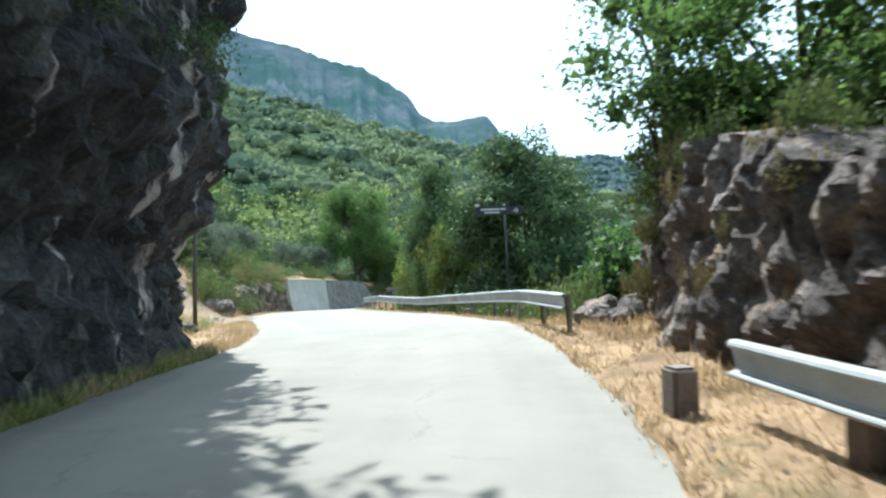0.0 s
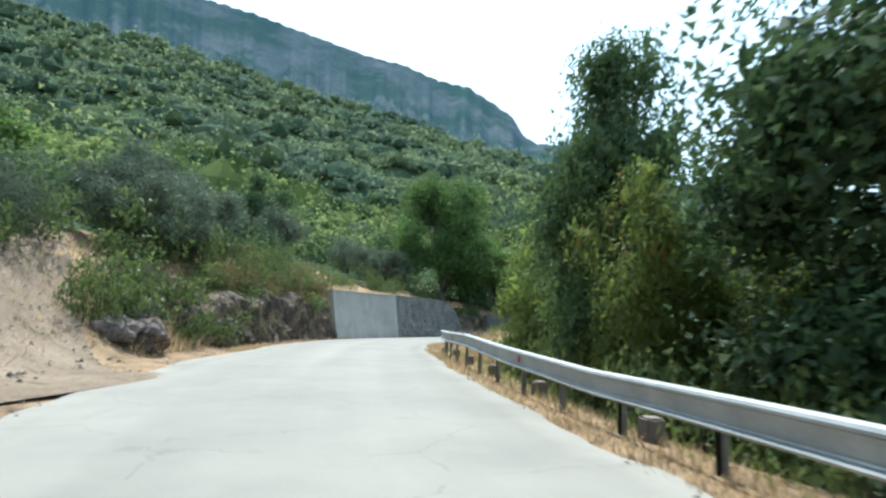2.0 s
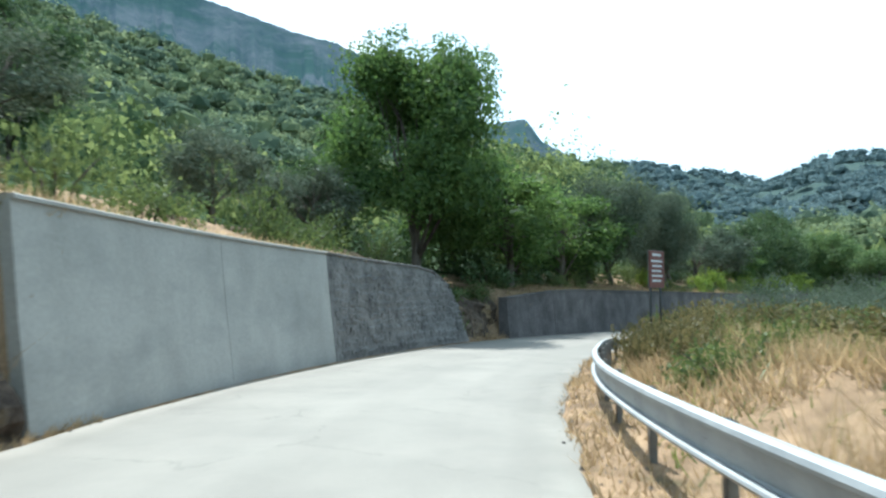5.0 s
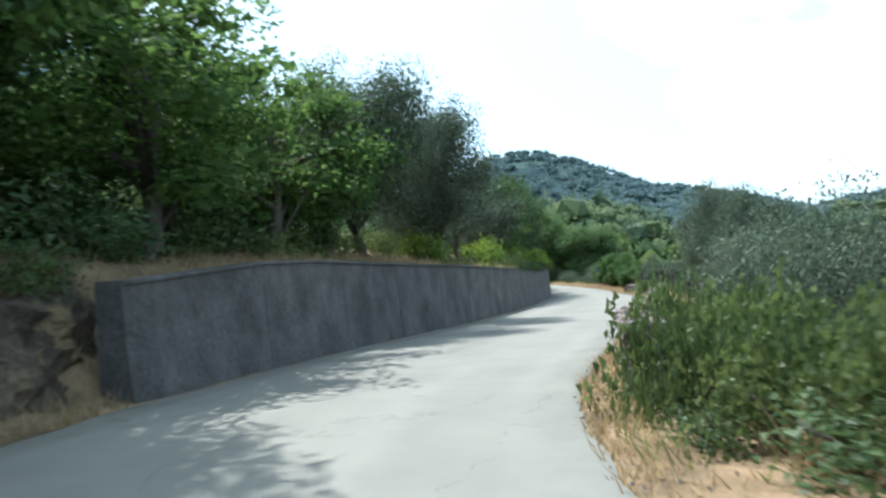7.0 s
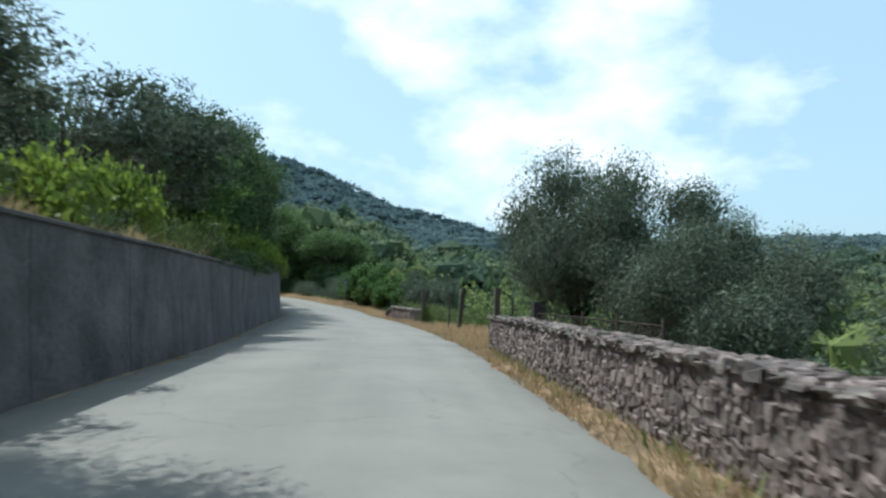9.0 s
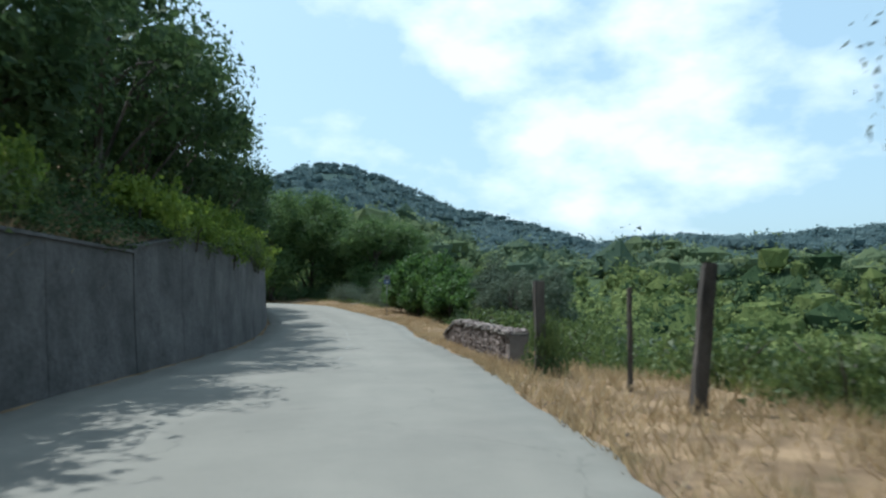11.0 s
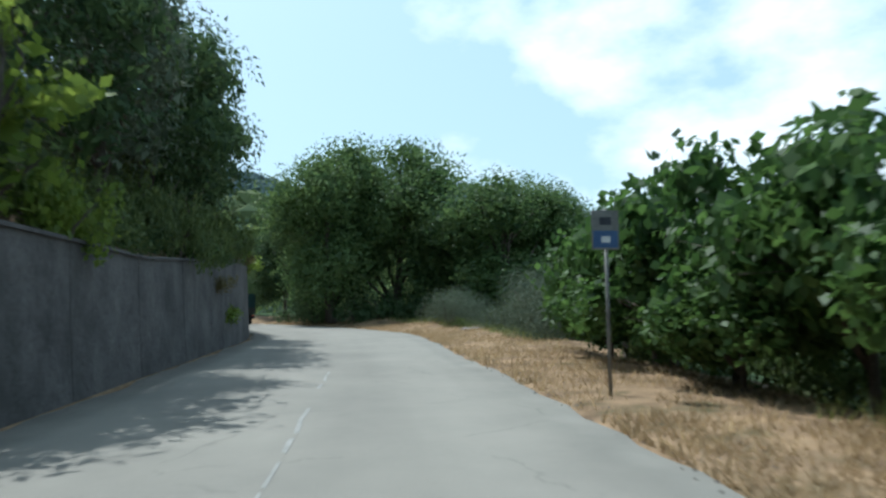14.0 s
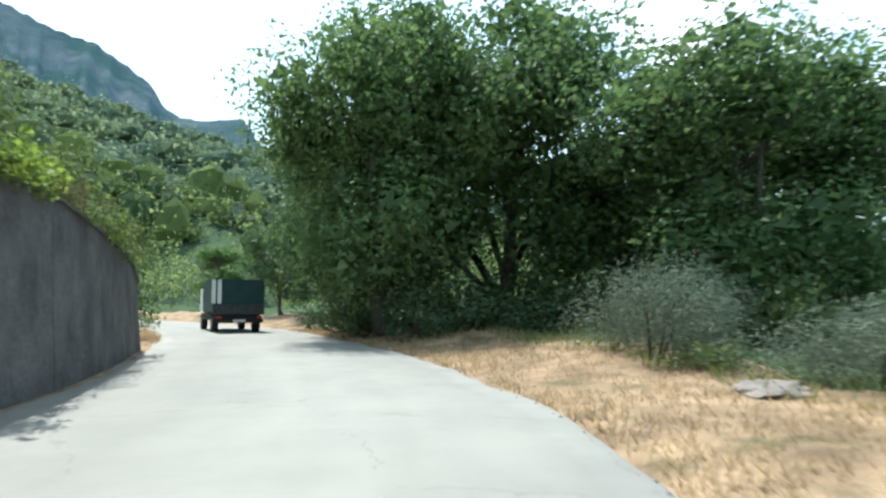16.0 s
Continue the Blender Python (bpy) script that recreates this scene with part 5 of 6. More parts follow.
# ---- dry grass along the verges ----
def build_grass(name, label, mat, seed, patches):
    rng = np.random.default_rng(seed)
    out = []
    for s0, s1, side, o0, o1, count, tall in patches:
        s = rng.uniform(s0, s1, count)
        o = o0 + (o1 - o0) * rng.random(count) ** 1.2
        clump = lumps(s, o, 0.5, seed) + lumps(s, o, 1.7, seed + 1)
        keep = clump + rng.normal(0, 0.5, count) > -0.35
        s, o = s[keep], o[keep]
        d = right_edge(s) + o if side > 0 else left_edge(s) - o
        if side < -1:
            d = left_face(s) - o
        p = at_many(s, d, profile(s, d) - 0.02)
        n = len(p)
        up = np.stack([rng.normal(0, 0.55, n), rng.normal(0, 0.55, n), np.ones(n)], 1)
        ln = tall * rng.uniform(0.4, 1.5, (n, 1))
        a = rng.uniform(0, 2 * math.pi, n)
        w = np.stack([np.cos(a), np.sin(a), 0 * a], 1) * (0.006 + 0.012 * rng.random((n, 1)))
        tip = p + up * ln
        out.append(np.stack([p - w, p + w, tip], 1))
    ob = new(name, fast_quads(name, np.concatenate(out), mat))
    tagged(ob, label, "grass", kind="stuff")


build_grass("dry_grass", "dry yellow straw and cut grass on the verges", M["grass_dry"], 3, (
    (2, 18, 1, 0.0, 1.8, 6000, 0.10), (6, 16, 1, 0.9, 3.0, 4000, 0.22), (17, 72, 1, 0.0, 1.5, 13000, 0.12), (56, 73, 1, 1.2, 5.0, 16000, 0.35), (46, 54, 1, 1.6, 3.2, 2500, 0.7), (72, 108, 1, 0.0, 0.6, 7000, 0.12),
    (107, 126, 1, 0.0, 4.2, 14000, 0.22), (126, 152, 1, 0.1, 3.6, 20000, 0.13), (150, 200, 1, 0.1, 4.0, 32000, 0.12), (19, 27, -1, 0.0, 3.5, 4500, 0.16), (36, 55, -2, 0.3, 3.5, 9000, 0.32),
    (20, 36, -2, 1.0, 5.0, 4500, 0.25), (76, 124, -2, 0.5, 2.4, 9000, 0.25), (40, 56, -1, 0.0, 0.6, 2500, 0.12), (190, 230, -1, 0, 1.2, 3000, 0.2), (-2, 18, -1, 0.05, 0.9, 3500, 0.2), (74.2, 76.4, -1, 0.2, 2.5, 500, 0.25),
    (76.8, 124, -2, 0.22, 0.7, 7000, 0.24), (55, 73, -2, 0.35, 0.9, 2200, 0.22), (44, 55, -2, 0.2, 1.6, 3000, 0.4)))
build_grass("green_weeds", "green weeds among the dry grass", M["grass_green"], 6, (
    (17, 72, 1, 0.9, 2.6, 3500, 0.22), (-3, 14, -1, 0.0, 1.0, 6000, 0.22), (58, 72, 1, 2.0, 5.0, 4500, 0.4), (72, 106, 1, 0.3, 0.7, 900, 0.22), (108, 130, 1, 3.4, 6.0, 5000, 0.5), (130, 152, 1, 2.6, 5.0, 5000, 0.35),
    (166, 186, 1, 3.0, 6.0, 3500, 0.3), (20, 30, -2, 0.5, 4.0, 2000, 0.25), (92, 120, -2, 0.4, 2.0, 4000, 0.35)))

# ---- rock faces ----
def rock_face(name, label, material, s0, s1, face, top, back, res=0.22, rough=0.55, seed=0.0, freq=1.0, hump=0.5, upright=1.1, lump=0.34):
    """A rough rock wall between s0 and s1: face(s, h) is its distance from the line, top(s) its height; it leans back into the hill over back metres."""
    ss = np.arange(s0, s1 + res * 0.5, res)
    side = 1 if back > 0 else -1
    n_up = int(max(top(s) for s in ss) / res) + 1
    n_back = int(abs(back) / (res * 2)) + 1
    verts = []
    for s in ss:
        t = float(top(s))
        for k in range(n_up + n_back):
            if k < n_up:
                t = float(top(s)) + hump * 0.6 * float(lumps(s, seed, 0.9, seed))
                h = -0.35 + (t + 0.35) * k / (n_up - 1)
                d = face(s, max(h, 0))
            else:
                q = (k - n_up + 1) / n_back
                h = t + hump * math.sin(q * 2.2) - 0.8 * q * q
                d = face(s, t) + back * q
            p = at(s, d, h)
            v = p * 0.55 * freq + Vector((seed, seed * 2, 0))
            strata = Vector((p.x * 0.5, p.y * 0.5, p.z * upright + 0.5 * p.y)) * freq
            cell = noise.voronoi(strata * 1.25 + Vector((seed, 0, 0)))[0]
            chip = noise.voronoi(strata * 3.6 + Vector((0, seed, 0)))[0]
            bump = rough * (noise.turbulence(v, 4, True) - 0.55) + lump * rough * (cell[1] - cell[0]) + 0.26 * rough * (chip[1] - chip[0]) + 0.30 * (noise.turbulence(Vector((p.x * 2.4, p.y * 2.4, p.z * 1.5)), 5, True) - 0.5)
            out = at(s, d - side * bump, h + 0.25 * rough * noise.noise(v * 1.7))
            verts.append(tuple(out))
    cols = n_up + n_back
    me = mesh(name, verts, grid_faces(len(ss), cols), material)
    return tagged(new(name, me), label, "rock", kind="structure")


_lean = table([(0, -4.55), (1.0, -4.75), (2.0, -4.95), (3.2, -4.25), (4.6, -3.75), (6.0, -3.95), (8.0, -3.65), (12, -3.9)])
_nose_l = table([(-20, -1.0), (-6, -0.4), (4, -0.15), (11, 0.1), (16, 0.0), (18, -0.4), (19.2, -1.6), (20.2, -4.0)])
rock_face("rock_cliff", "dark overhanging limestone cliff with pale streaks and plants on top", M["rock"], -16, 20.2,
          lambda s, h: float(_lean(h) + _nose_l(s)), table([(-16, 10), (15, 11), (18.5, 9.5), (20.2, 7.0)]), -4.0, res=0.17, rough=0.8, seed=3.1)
_face_r = table([(-14, 4.2), (2, 3.8), (6, 3.55), (8, 3.4), (9.5, 3.55), (11, 4.0), (12.5, 4.6), (14.4, 5.4), (15.6, 6.6)])
_lean_r = table([(0, 0.0), (1.0, 0.05), (2.2, 0.15), (3.0, 0.4), (4.5, 1.2)])
rock_face("rock_outcrop", "brown weathered rock outcrop with dry grass on its ledges", M["rock_warm"], -14, 15.6,
          lambda s, h: float(_face_r(s) + _lean_r(h)), table([(-14, 1.9), (4, 2.0), (6, 2.3), (8, 2.85), (10, 3.1), (12, 3.0), (13.4, 2.2), (14.2, 1.6), (15.6, 0.9)]), 5.0, res=0.095, rough=0.36, seed=7.7, freq=1.6, hump=0.25, upright=0.4, lump=0.05)


def boulder(name, s, d, size, seed, material="rock_warm", label="weathered boulder lying in dry grass", lift=0.0):
    bm = bmesh.new()
    bmesh.ops.create_icosphere(bm, subdivisions=3, radius=1.0)
    for v in bm.verts:
        c = noise.voronoi(v.co * 1.3 + Vector((seed, 0, 0)))[0]
        v.co *= 0.8 + 0.35 * (c[1] - c[0]) + 0.25 * noise.noise(v.co * 1.6 + Vector((0, seed, 0)))
        v.co = Vector((v.co.x * size[0], v.co.y * size[1], max(v.co.z, -0.5) * size[2]))
    ob = new(name, from_bm(name, bm, M[material]))
    ob.matrix_basis = Matrix.Translation(at(s, d, ground(s, d) + size[2] * 0.25 + lift)) @ pose(0, 0, 0, 0, 0, seed * 77)
    return tagged(ob, label, "boulder")


for n, (s, d, a, b, c) in enumerate(((12.8, 4.2, 0.35, 0.4, 0.3), (13.2, 4.8, 0.6, 0.6, 0.5), (14.4, 4.3, 0.6, 0.5, 0.45), (15.3, 4.8, 0.5, 0.45, 0.4), (13.6, 4.0, 0.35, 0.4, 0.3), (16.2, 5.0, 0.55, 0.6, 0.35), (15.0, 5.6, 0.7, 0.6, 0.55),
                                     (21.0, -5.6, 0.55, 0.4, 0.25), (22.6, -6.2, 0.4, 0.3, 0.2), (37.2, -5.9, 0.7, 0.9, 0.55), (38.2, -6.4, 0.8, 0.7, 0.6), (36.4, -6.2, 0.6, 0.7, 0.45), (175.4, 5.1, 1.0, 0.55, 0.14))):
    boulder("boulder", s, d, (a, b, c), n * 1.37 + 0.4, "mortar" if s > 100 else "rock_warm", "pale flat stone slab half sunk in straw" if s > 100 else "weathered boulder lying in dry grass")
_cut = table([(39.5, -6.1), (41, -5.15), (44, -4.75), (50, -4.55), (54.9, -4.55)])
rock_face("cut_bank", "dark earthy rock bank cut beside the road", M["earth_bank"], 39.5, 54.9,
          lambda s, h: float(_cut(s)) - 0.22 * h, table([(39.5, 0.5), (42, 1.3), (46, 1.75), (51, 1.8), (54.7, 1.9)]), -1.6, res=0.13, rough=0.38, seed=12.3)

rock_face("rock_recess", "dark rough rock recess between two walls", M["earth_bank"], 72.9, 77.5,
          lambda s, h: -5.5 - 0.35 * h, table([(72.9, 1.7), (74, 1.4), (75, 1.35), (77.5, 1.8)]), -1.6, res=0.13, rough=0.4, seed=5.2)


# ---- dirt track that leaves the road on the left ----
def build_track():
    u = np.linspace(0, 1, 26)
    s = 29.5 + 11.0 * u ** 1.2
    d = -4.35 - 6.5 * u
    w = np.interp(u, [0, 0.15, 1], [3.4, 2.4, 1.5])
    c = np.linspace(-1, 1, 9)
    ss = s[:, None] + c[None] * w[:, None] * 0.95
    dd = d[:, None] + c[None] * w[:, None] * 0.30
    h = profile(ss, dd) + 0.07 - 0.05 * np.abs(c)[None] + 0.025 * lumps(ss, dd, 0.35)
    h[0] = 0.02
    me = mesh("dirt_track", at_many(ss.ravel(), dd.ravel(), h.ravel()), grid_faces(*ss.shape), M["dirt"], True)
    tagged(new("dirt_track", me), "pale stony dirt track climbing from the road", "track", kind="structure")


build_track()


# ---- guard rails ----
W_BEAM = [(0.0, 0.155), (0.03, 0.154), (0.065, 0.142), (0.082, 0.115), (0.078, 0.092), (0.040, 0.074), (0.028, 0.0), (0.016, -0.085), (0.026, -0.098), (0.082, -0.108), (0.092, -0.124), (0.078, -0.146), (0.0, -0.155)]


def beam_mesh(a, b, line, top):
    """One length of beam facing the road, its upper edge at the height top(s) over the road."""
    rows = []
    for s in np.linspace(a, b, 9):
        d, t = float(line(s)), float(top(s)) + float(bank(s) * min(max(line(s), 0), 5))
        front = [at(s, d - x, t - 0.155 + z) for x, z in W_BEAM]
        rear = [at(s, d - x + 0.012, t - 0.155 + z) for x, z in reversed(W_BEAM)]
        rows.append(front + rear)
    k = len(rows[0])
    verts = [tuple(v) for r in rows for v in r]
    faces = [(r * k + c, r * k + (c + 1) % k, (r + 1) * k + (c + 1) % k, (r + 1) * k + c) for r in range(8) for c in range(k)]
    faces += [tuple(range(k))[::-1], tuple(range(8 * k, 9 * k))]
    return mesh("beam", verts, faces, M["zinc"])


def post_mesh():
    bm = bmesh.new()
    for x, sx, sy in ((0.0, 0.008, 0.12), (0.03, 0.06, 0.008), (-0.0, 0.008, 0.12)):
        box_bm(bm, Matrix.Translation((x, 0, 0)), sx, sy, 1.0)
    box_bm(bm, Matrix.Translation((0.03, 0.056, 0)), 0.06, 0.008, 1.0)
    box_bm(bm, Matrix.Translation((0.03, -0.056, 0)), 0.06, 0.008, 1.0)
    return from_bm("post", bm, M["zinc_dull"])


POST, SPACER = post_mesh(), box_mesh("spacer", M["zinc_dull"], 0.10, 0.10, 0.18, 0.012)
STUB, CATSEYE = box_mesh("stub", M["mortar"], 0.24, 0.24, 0.5, 0.03), box_mesh("reflector", M["red"], 0.02, 0.17, 0.11, 0.006)
BOLT = box_mesh("bolt", M["zinc_dull"], 0.03, 0.04, 0.04, 0.008)


def guard_rail(label, s0, s1, line, top, reflectors=()):
    rail = thing("guard_rail", Matrix.Identity(4), label, "guard rail")
    cuts = list(np.arange(s0, s1 - 1.5, 4.2)) + [s1]
    for a, b in zip(cuts, cuts[1:]):
        part("beam", beam_mesh(a, b + 0.12, line, top), rail)
    s, n = s0 + 0.3, 0
    while s < s1:
        d = float(line(s))
        h = float(top(s) + bank(s) * min(max(d, 0), 5))
        g = ground(s, d + 0.1)
        turn = pose(0, 0, 0, 0, 0, heading(s))
        foot = min(g - 0.25, h - 0.9)
        part("post", POST, rail, m=Matrix.Translation(at(s, d + 0.10, foot)) @ turn @ Matrix.Diagonal((1, 1, h - 0.04 - foot, 1)))
        part("spacer", SPACER, rail, m=Matrix.Translation(at(s, d + 0.045, h - 0.245)) @ turn)
        part("bolt", BOLT, rail, m=Matrix.Translation(at(s, d - 0.012, h - 0.175)) @ turn)
        s += 2.1
        n += 1
    for s in reflectors:
        d = float(line(s))
        h = float(top(s) + bank(s) * min(max(d, 0), 5))
        part("reflector", CATSEYE, rail, "small red reflector plate", m=Matrix.Translation(at(s, d - 0.035, h - 0.21)) @ pose(0, 0, 0, 0, 0, heading(s)))
    return rail


guard_rail("galvanised steel guard rail along the outer bend", 12.4, 69.6,
           table([(12.4, 2.95), (16, 3.1), (20, 3.0), (24, 2.85), (30, 2.6), (36, 2.35), (42, 2.05), (50, 1.72), (57, 1.68), (63, 1.75), (69.6, 1.68)]),
           table([(12, 0.78), (18, 0.70), (22, 0.62), (28, 0.57), (33, 0.66), (37, 0.76), (42, 0.73), (57, 0.68), (66, 0.64), (69.6, 0.56)]), (22.9, 31.4, 40.0, 48.5))
guard_rail("short bright steel guard rail ending at the rock", -9.0, 5.4, table([(-9, 2.5), (5.4, 2.6)]), table([(-9, 0.72), (6, 0.70)]))


def stub_post(s, d, h=0.42, label="short square concrete marker post"):
    ob = new("marker_post", STUB)
    ob.matrix_basis = Matrix.Translation(at(s, d, ground(s, d) - 0.06)) @ pose(0, 0, 0, 2, 1, heading(s) + 8) @ Matrix.Diagonal((1, 1, (h + 0.06) / 0.5, 1))
    return tagged(ob, label, "marker post", "concrete marker posts")


stub_post(5.9, 2.25)
stub_post(4.1, 2.72)
for s in (13.6, 18.9, 22.9, 27.2, 31.5, 35.7, 40.0, 44.2):
    stub_post(s, float(right_edge(s)) + 1.05, 0.28)


# ---- rubble stone walls on the downhill side ----
def stone_unit(seed):
    """A rough block with a bulging face, about 1 x 1 x 1, its face towards -x."""
    rng = random.Random(seed)
    bm = bmesh.new()
    j = lambda a: rng.uniform(-a, a)
    back = [bm.verts.new((0.5, y, z)) for y, z in ((-0.48, -0.48), (0.48, -0.48), (0.48, 0.48), (-0.48, 0.48))]
    rim = [bm.verts.new((-0.18 + j(0.12), y + j(0.07), z + j(0.07))) for y, z in ((-0.45, -0.45), (0.45, -0.45), (0.45, 0.45), (-0.45, 0.45))]
    front = [bm.verts.new((-0.45 + j(0.12), y + j(0.10), z + j(0.10))) for y, z in ((-0.3, -0.3), (0.3, -0.3), (0.3, 0.3), (-0.3, 0.3))]
    for a, b in ((back, rim), (rim, front)):
        for n in range(4):
            bm.faces.new((a[n], a[(n + 1) % 4], b[(n + 1) % 4], b[n]))
    bm.faces.new(front)
    return from_bm("stone", bm, M["stone"])


STONES = [stone_unit(n) for n in range(10)]


def stone_wall(name, label, s0, s1, face, height, parts_from, parts_to, seed, slab_to=None, rough_to=None):
    rng = random.Random(seed)
    wall = tagged(new(name), label, "wall", kind="structure")
    rows = []
    thick = 0.42
    for s in np.arange(s0, s1 + 0.01, 0.5):
        f, h = float(face(s)), float(height(s))
        b0 = ground(s, f) - 0.4
        rows.append([at(s, d, z) for d, z in ((f + 0.02, b0), (f + 0.02, h - 0.08), (f + thick, h - 0.08), (f + thick, b0 - 1.2))])
    verts = [tuple(v) for r in rows for v in r]
    n = len(rows)
    faces = [(r * 4 + c, r * 4 + (c + 1) % 4, (r + 1) * 4 + (c + 1) % 4, (r + 1) * 4 + c) for r in range(n - 1) for c in range(4)]
    faces += [(0, 1, 2, 3)[::-1], tuple(range(4 * n - 4, 4 * n))]
    part("core", mesh("core", verts, faces, M["mortar"]), wall)
    rest_v, rest_f, count = [], [], 0

    def lay(m, unit, near, nm="stone"):
        nonlocal count
        if near and count < 300:
            part(nm, unit, wall, m=m)
            count += 1
            return
        b = len(rest_v)
        rest_v.extend(tuple(m @ v.co) for v in unit.vertices)
        rest_f.extend(tuple(i + b for i in p.vertices) for p in unit.polygons)

    z = -0.04
    while z < 0.95:
        course = rng.uniform(0.07, 0.14)
        s = s0 + rng.uniform(0, 0.2)
        while s < s1:
            w = rng.uniform(0.06, 0.14) if rng.random() < 0.75 else rng.uniform(0.14, 0.24)
            h = float(height(s)) - 0.09
            hh = course * rng.uniform(0.7, 1.35)
            if z + hh * 0.7 < h:
                f = float(face(s))
                m = Matrix.Translation(at(s + w / 2, f + 0.044 + rng.uniform(-0.012, 0.010), z + course / 2 + rng.uniform(-0.04, 0.04))) \
                    @ pose(0, 0, 0, rng.uniform(-28, 28), rng.uniform(-5, 5), heading(s) + rng.uniform(-6, 6)) @ Matrix.Diagonal((0.105, w * 1.06, hh * 1.1, 1))
                lay(m, rng.choice(STONES), parts_from < s < parts_to)
            s += w
        z += course
    if rest_v:
        ob = part("stones", mesh("stones", rest_v, rest_f, M["stone"]), wall)
        tagged(ob, kind="stuff")
    # coping: dressed slabs, then loose flat stones
    s = s0
    while s < s1 - 0.1:
        slab = slab_to is not None and (s < slab_to or s > s1 - 3.2)
        w = min(rng.uniform(0.45, 0.9) if slab else rng.uniform(0.14, 0.34), s1 - s)
        bm = bmesh.new()
        t = 0.09 if slab else rng.uniform(0.07, 0.12)
        box_bm(bm, Matrix.Identity(4), 0.52 if slab else rng.uniform(0.46, 0.56), w * 0.98, t, 0.018 if slab else 0.028)
        for v in bm.verts:
            v.co += Vector((rng.uniform(-1, 1), rng.uniform(-1, 1), rng.uniform(-1, 1))) * (0.02 if slab else 0.035)
        mid = s + w / 2
        m = Matrix.Translation(at(mid, float(face(mid)) + 0.21, float(height(mid)) - 0.09)) @ pose(0, 0, 0, rng.uniform(-1, 1) * (0.5 if slab else 1.6), rng.uniform(-1, 1), heading(mid))
        part("coping_stone", from_bm("coping_stone", bm, M["coping"]), wall, m=m)
        s += w
    if rough_to:
        verts, faces = [], []
        for n in range(int((rough_to - s0) * 26)):
            mid = rng.uniform(s0, rough_to)
            unit = rng.choice(STONES)
            m = Matrix.Translation(at(mid, float(face(mid)) + rng.uniform(0.0, 0.44), float(height(mid)) + rng.uniform(-0.03, 0.02))) @ pose(0, 0, 0, rng.uniform(-25, 25), 90 + rng.uniform(-20, 20), rng.uniform(0, 360)) \
                @ Matrix.Diagonal((rng.uniform(0.05, 0.09), rng.uniform(0.08, 0.2), rng.uniform(0.08, 0.18), 1))
            b = len(verts)
            verts.extend(tuple(m @ v.co) for v in unit.vertices)
            faces.extend(tuple(i + b for i in q.vertices) for q in unit.polygons)
        tagged(part("loose_stones", mesh("loose_stones", verts, faces, M["stone"]), wall, "small loose stones bedded on the top"), kind="stuff")
    return wall


stone_wall("stone_wall_1", "low rubble stone parapet with rough flat coping stones", 75.4, 106.7,
           table([(75, 1.85), (78, 2.05), (81, 2.4), (85, 2.72), (89, 2.65), (94, 2.45), (100, 2.28), (107, 2.35)]), table([(75, 0.80), (80, 0.86), (107, 0.93)]), 96.0, 106.7, 21, slab_to=84, rough_to=104.2)
stone_wall("stone_wall_2", "low rubble stone parapet with a crumbling top", 124.6, 133.9, table([(124, 2.5), (133.2, 2.3), (134, 2.2)]), table([(124, 0.72), (132.4, 0.74), (133.0, 0.56), (133.5, 0.40), (133.9, 0.24)]), 124, 134, 22, rough_to=133.6)


def rubble_face(wall, s0, s1, height, batter, seed):
    """Rough stones bedded in the face of a battered wall."""
    rng = random.Random(seed)
    units = []
    for n in range(6):
        me = STONES[n].copy()
        me.materials.clear()
        me.materials.append(M["masonry"])
        units.append(me)
    z = 0.02
    while z < 2.75:
        course = rng.uniform(0.17, 0.30)
        s = s0 + rng.uniform(0.02, 0.2)
        while s < s1 - 0.15:
            w = rng.uniform(0.16, 0.52)
            mid, top = s + w / 2, float(height(s + w / 2)) - 0.1
            if z + course * 0.8 < top:
                f = float(left_face(mid)) + 0.04 - (batter + 0.04) * (z + course / 2) / top
                m = Matrix.Translation(at(mid, f - 0.012 + rng.uniform(-0.012, 0.008), z + course / 2 + rng.uniform(-0.05, 0.05))) @ pose(0, 0, 0, rng.uniform(-16, 16), -5, heading(mid) + 180 + rng.uniform(-3, 3)) @ Matrix.Diagonal((0.085, w * 1.02, course * rng.uniform(0.75, 1.2), 1))
                part("stone", rng.choice(units), wall, m=m)
            s += w
        z += course


rubble_face(WALL_2, 64.7, 73.6, WALL_2_TOP, 0.32, 9)


# ---- signs ----
def plate_text(parent, face, rows, material, m, thick=0.004):
    """Unreadable lettering as plain bars: rows of (x, z, width, height) on a plate's face."""
    for x, z, w, h in rows:
        part("text_bar", box_mesh("text_bar", material, w, thick, h, 0), parent, m=m @ Matrix.Translation((x, face, z)))


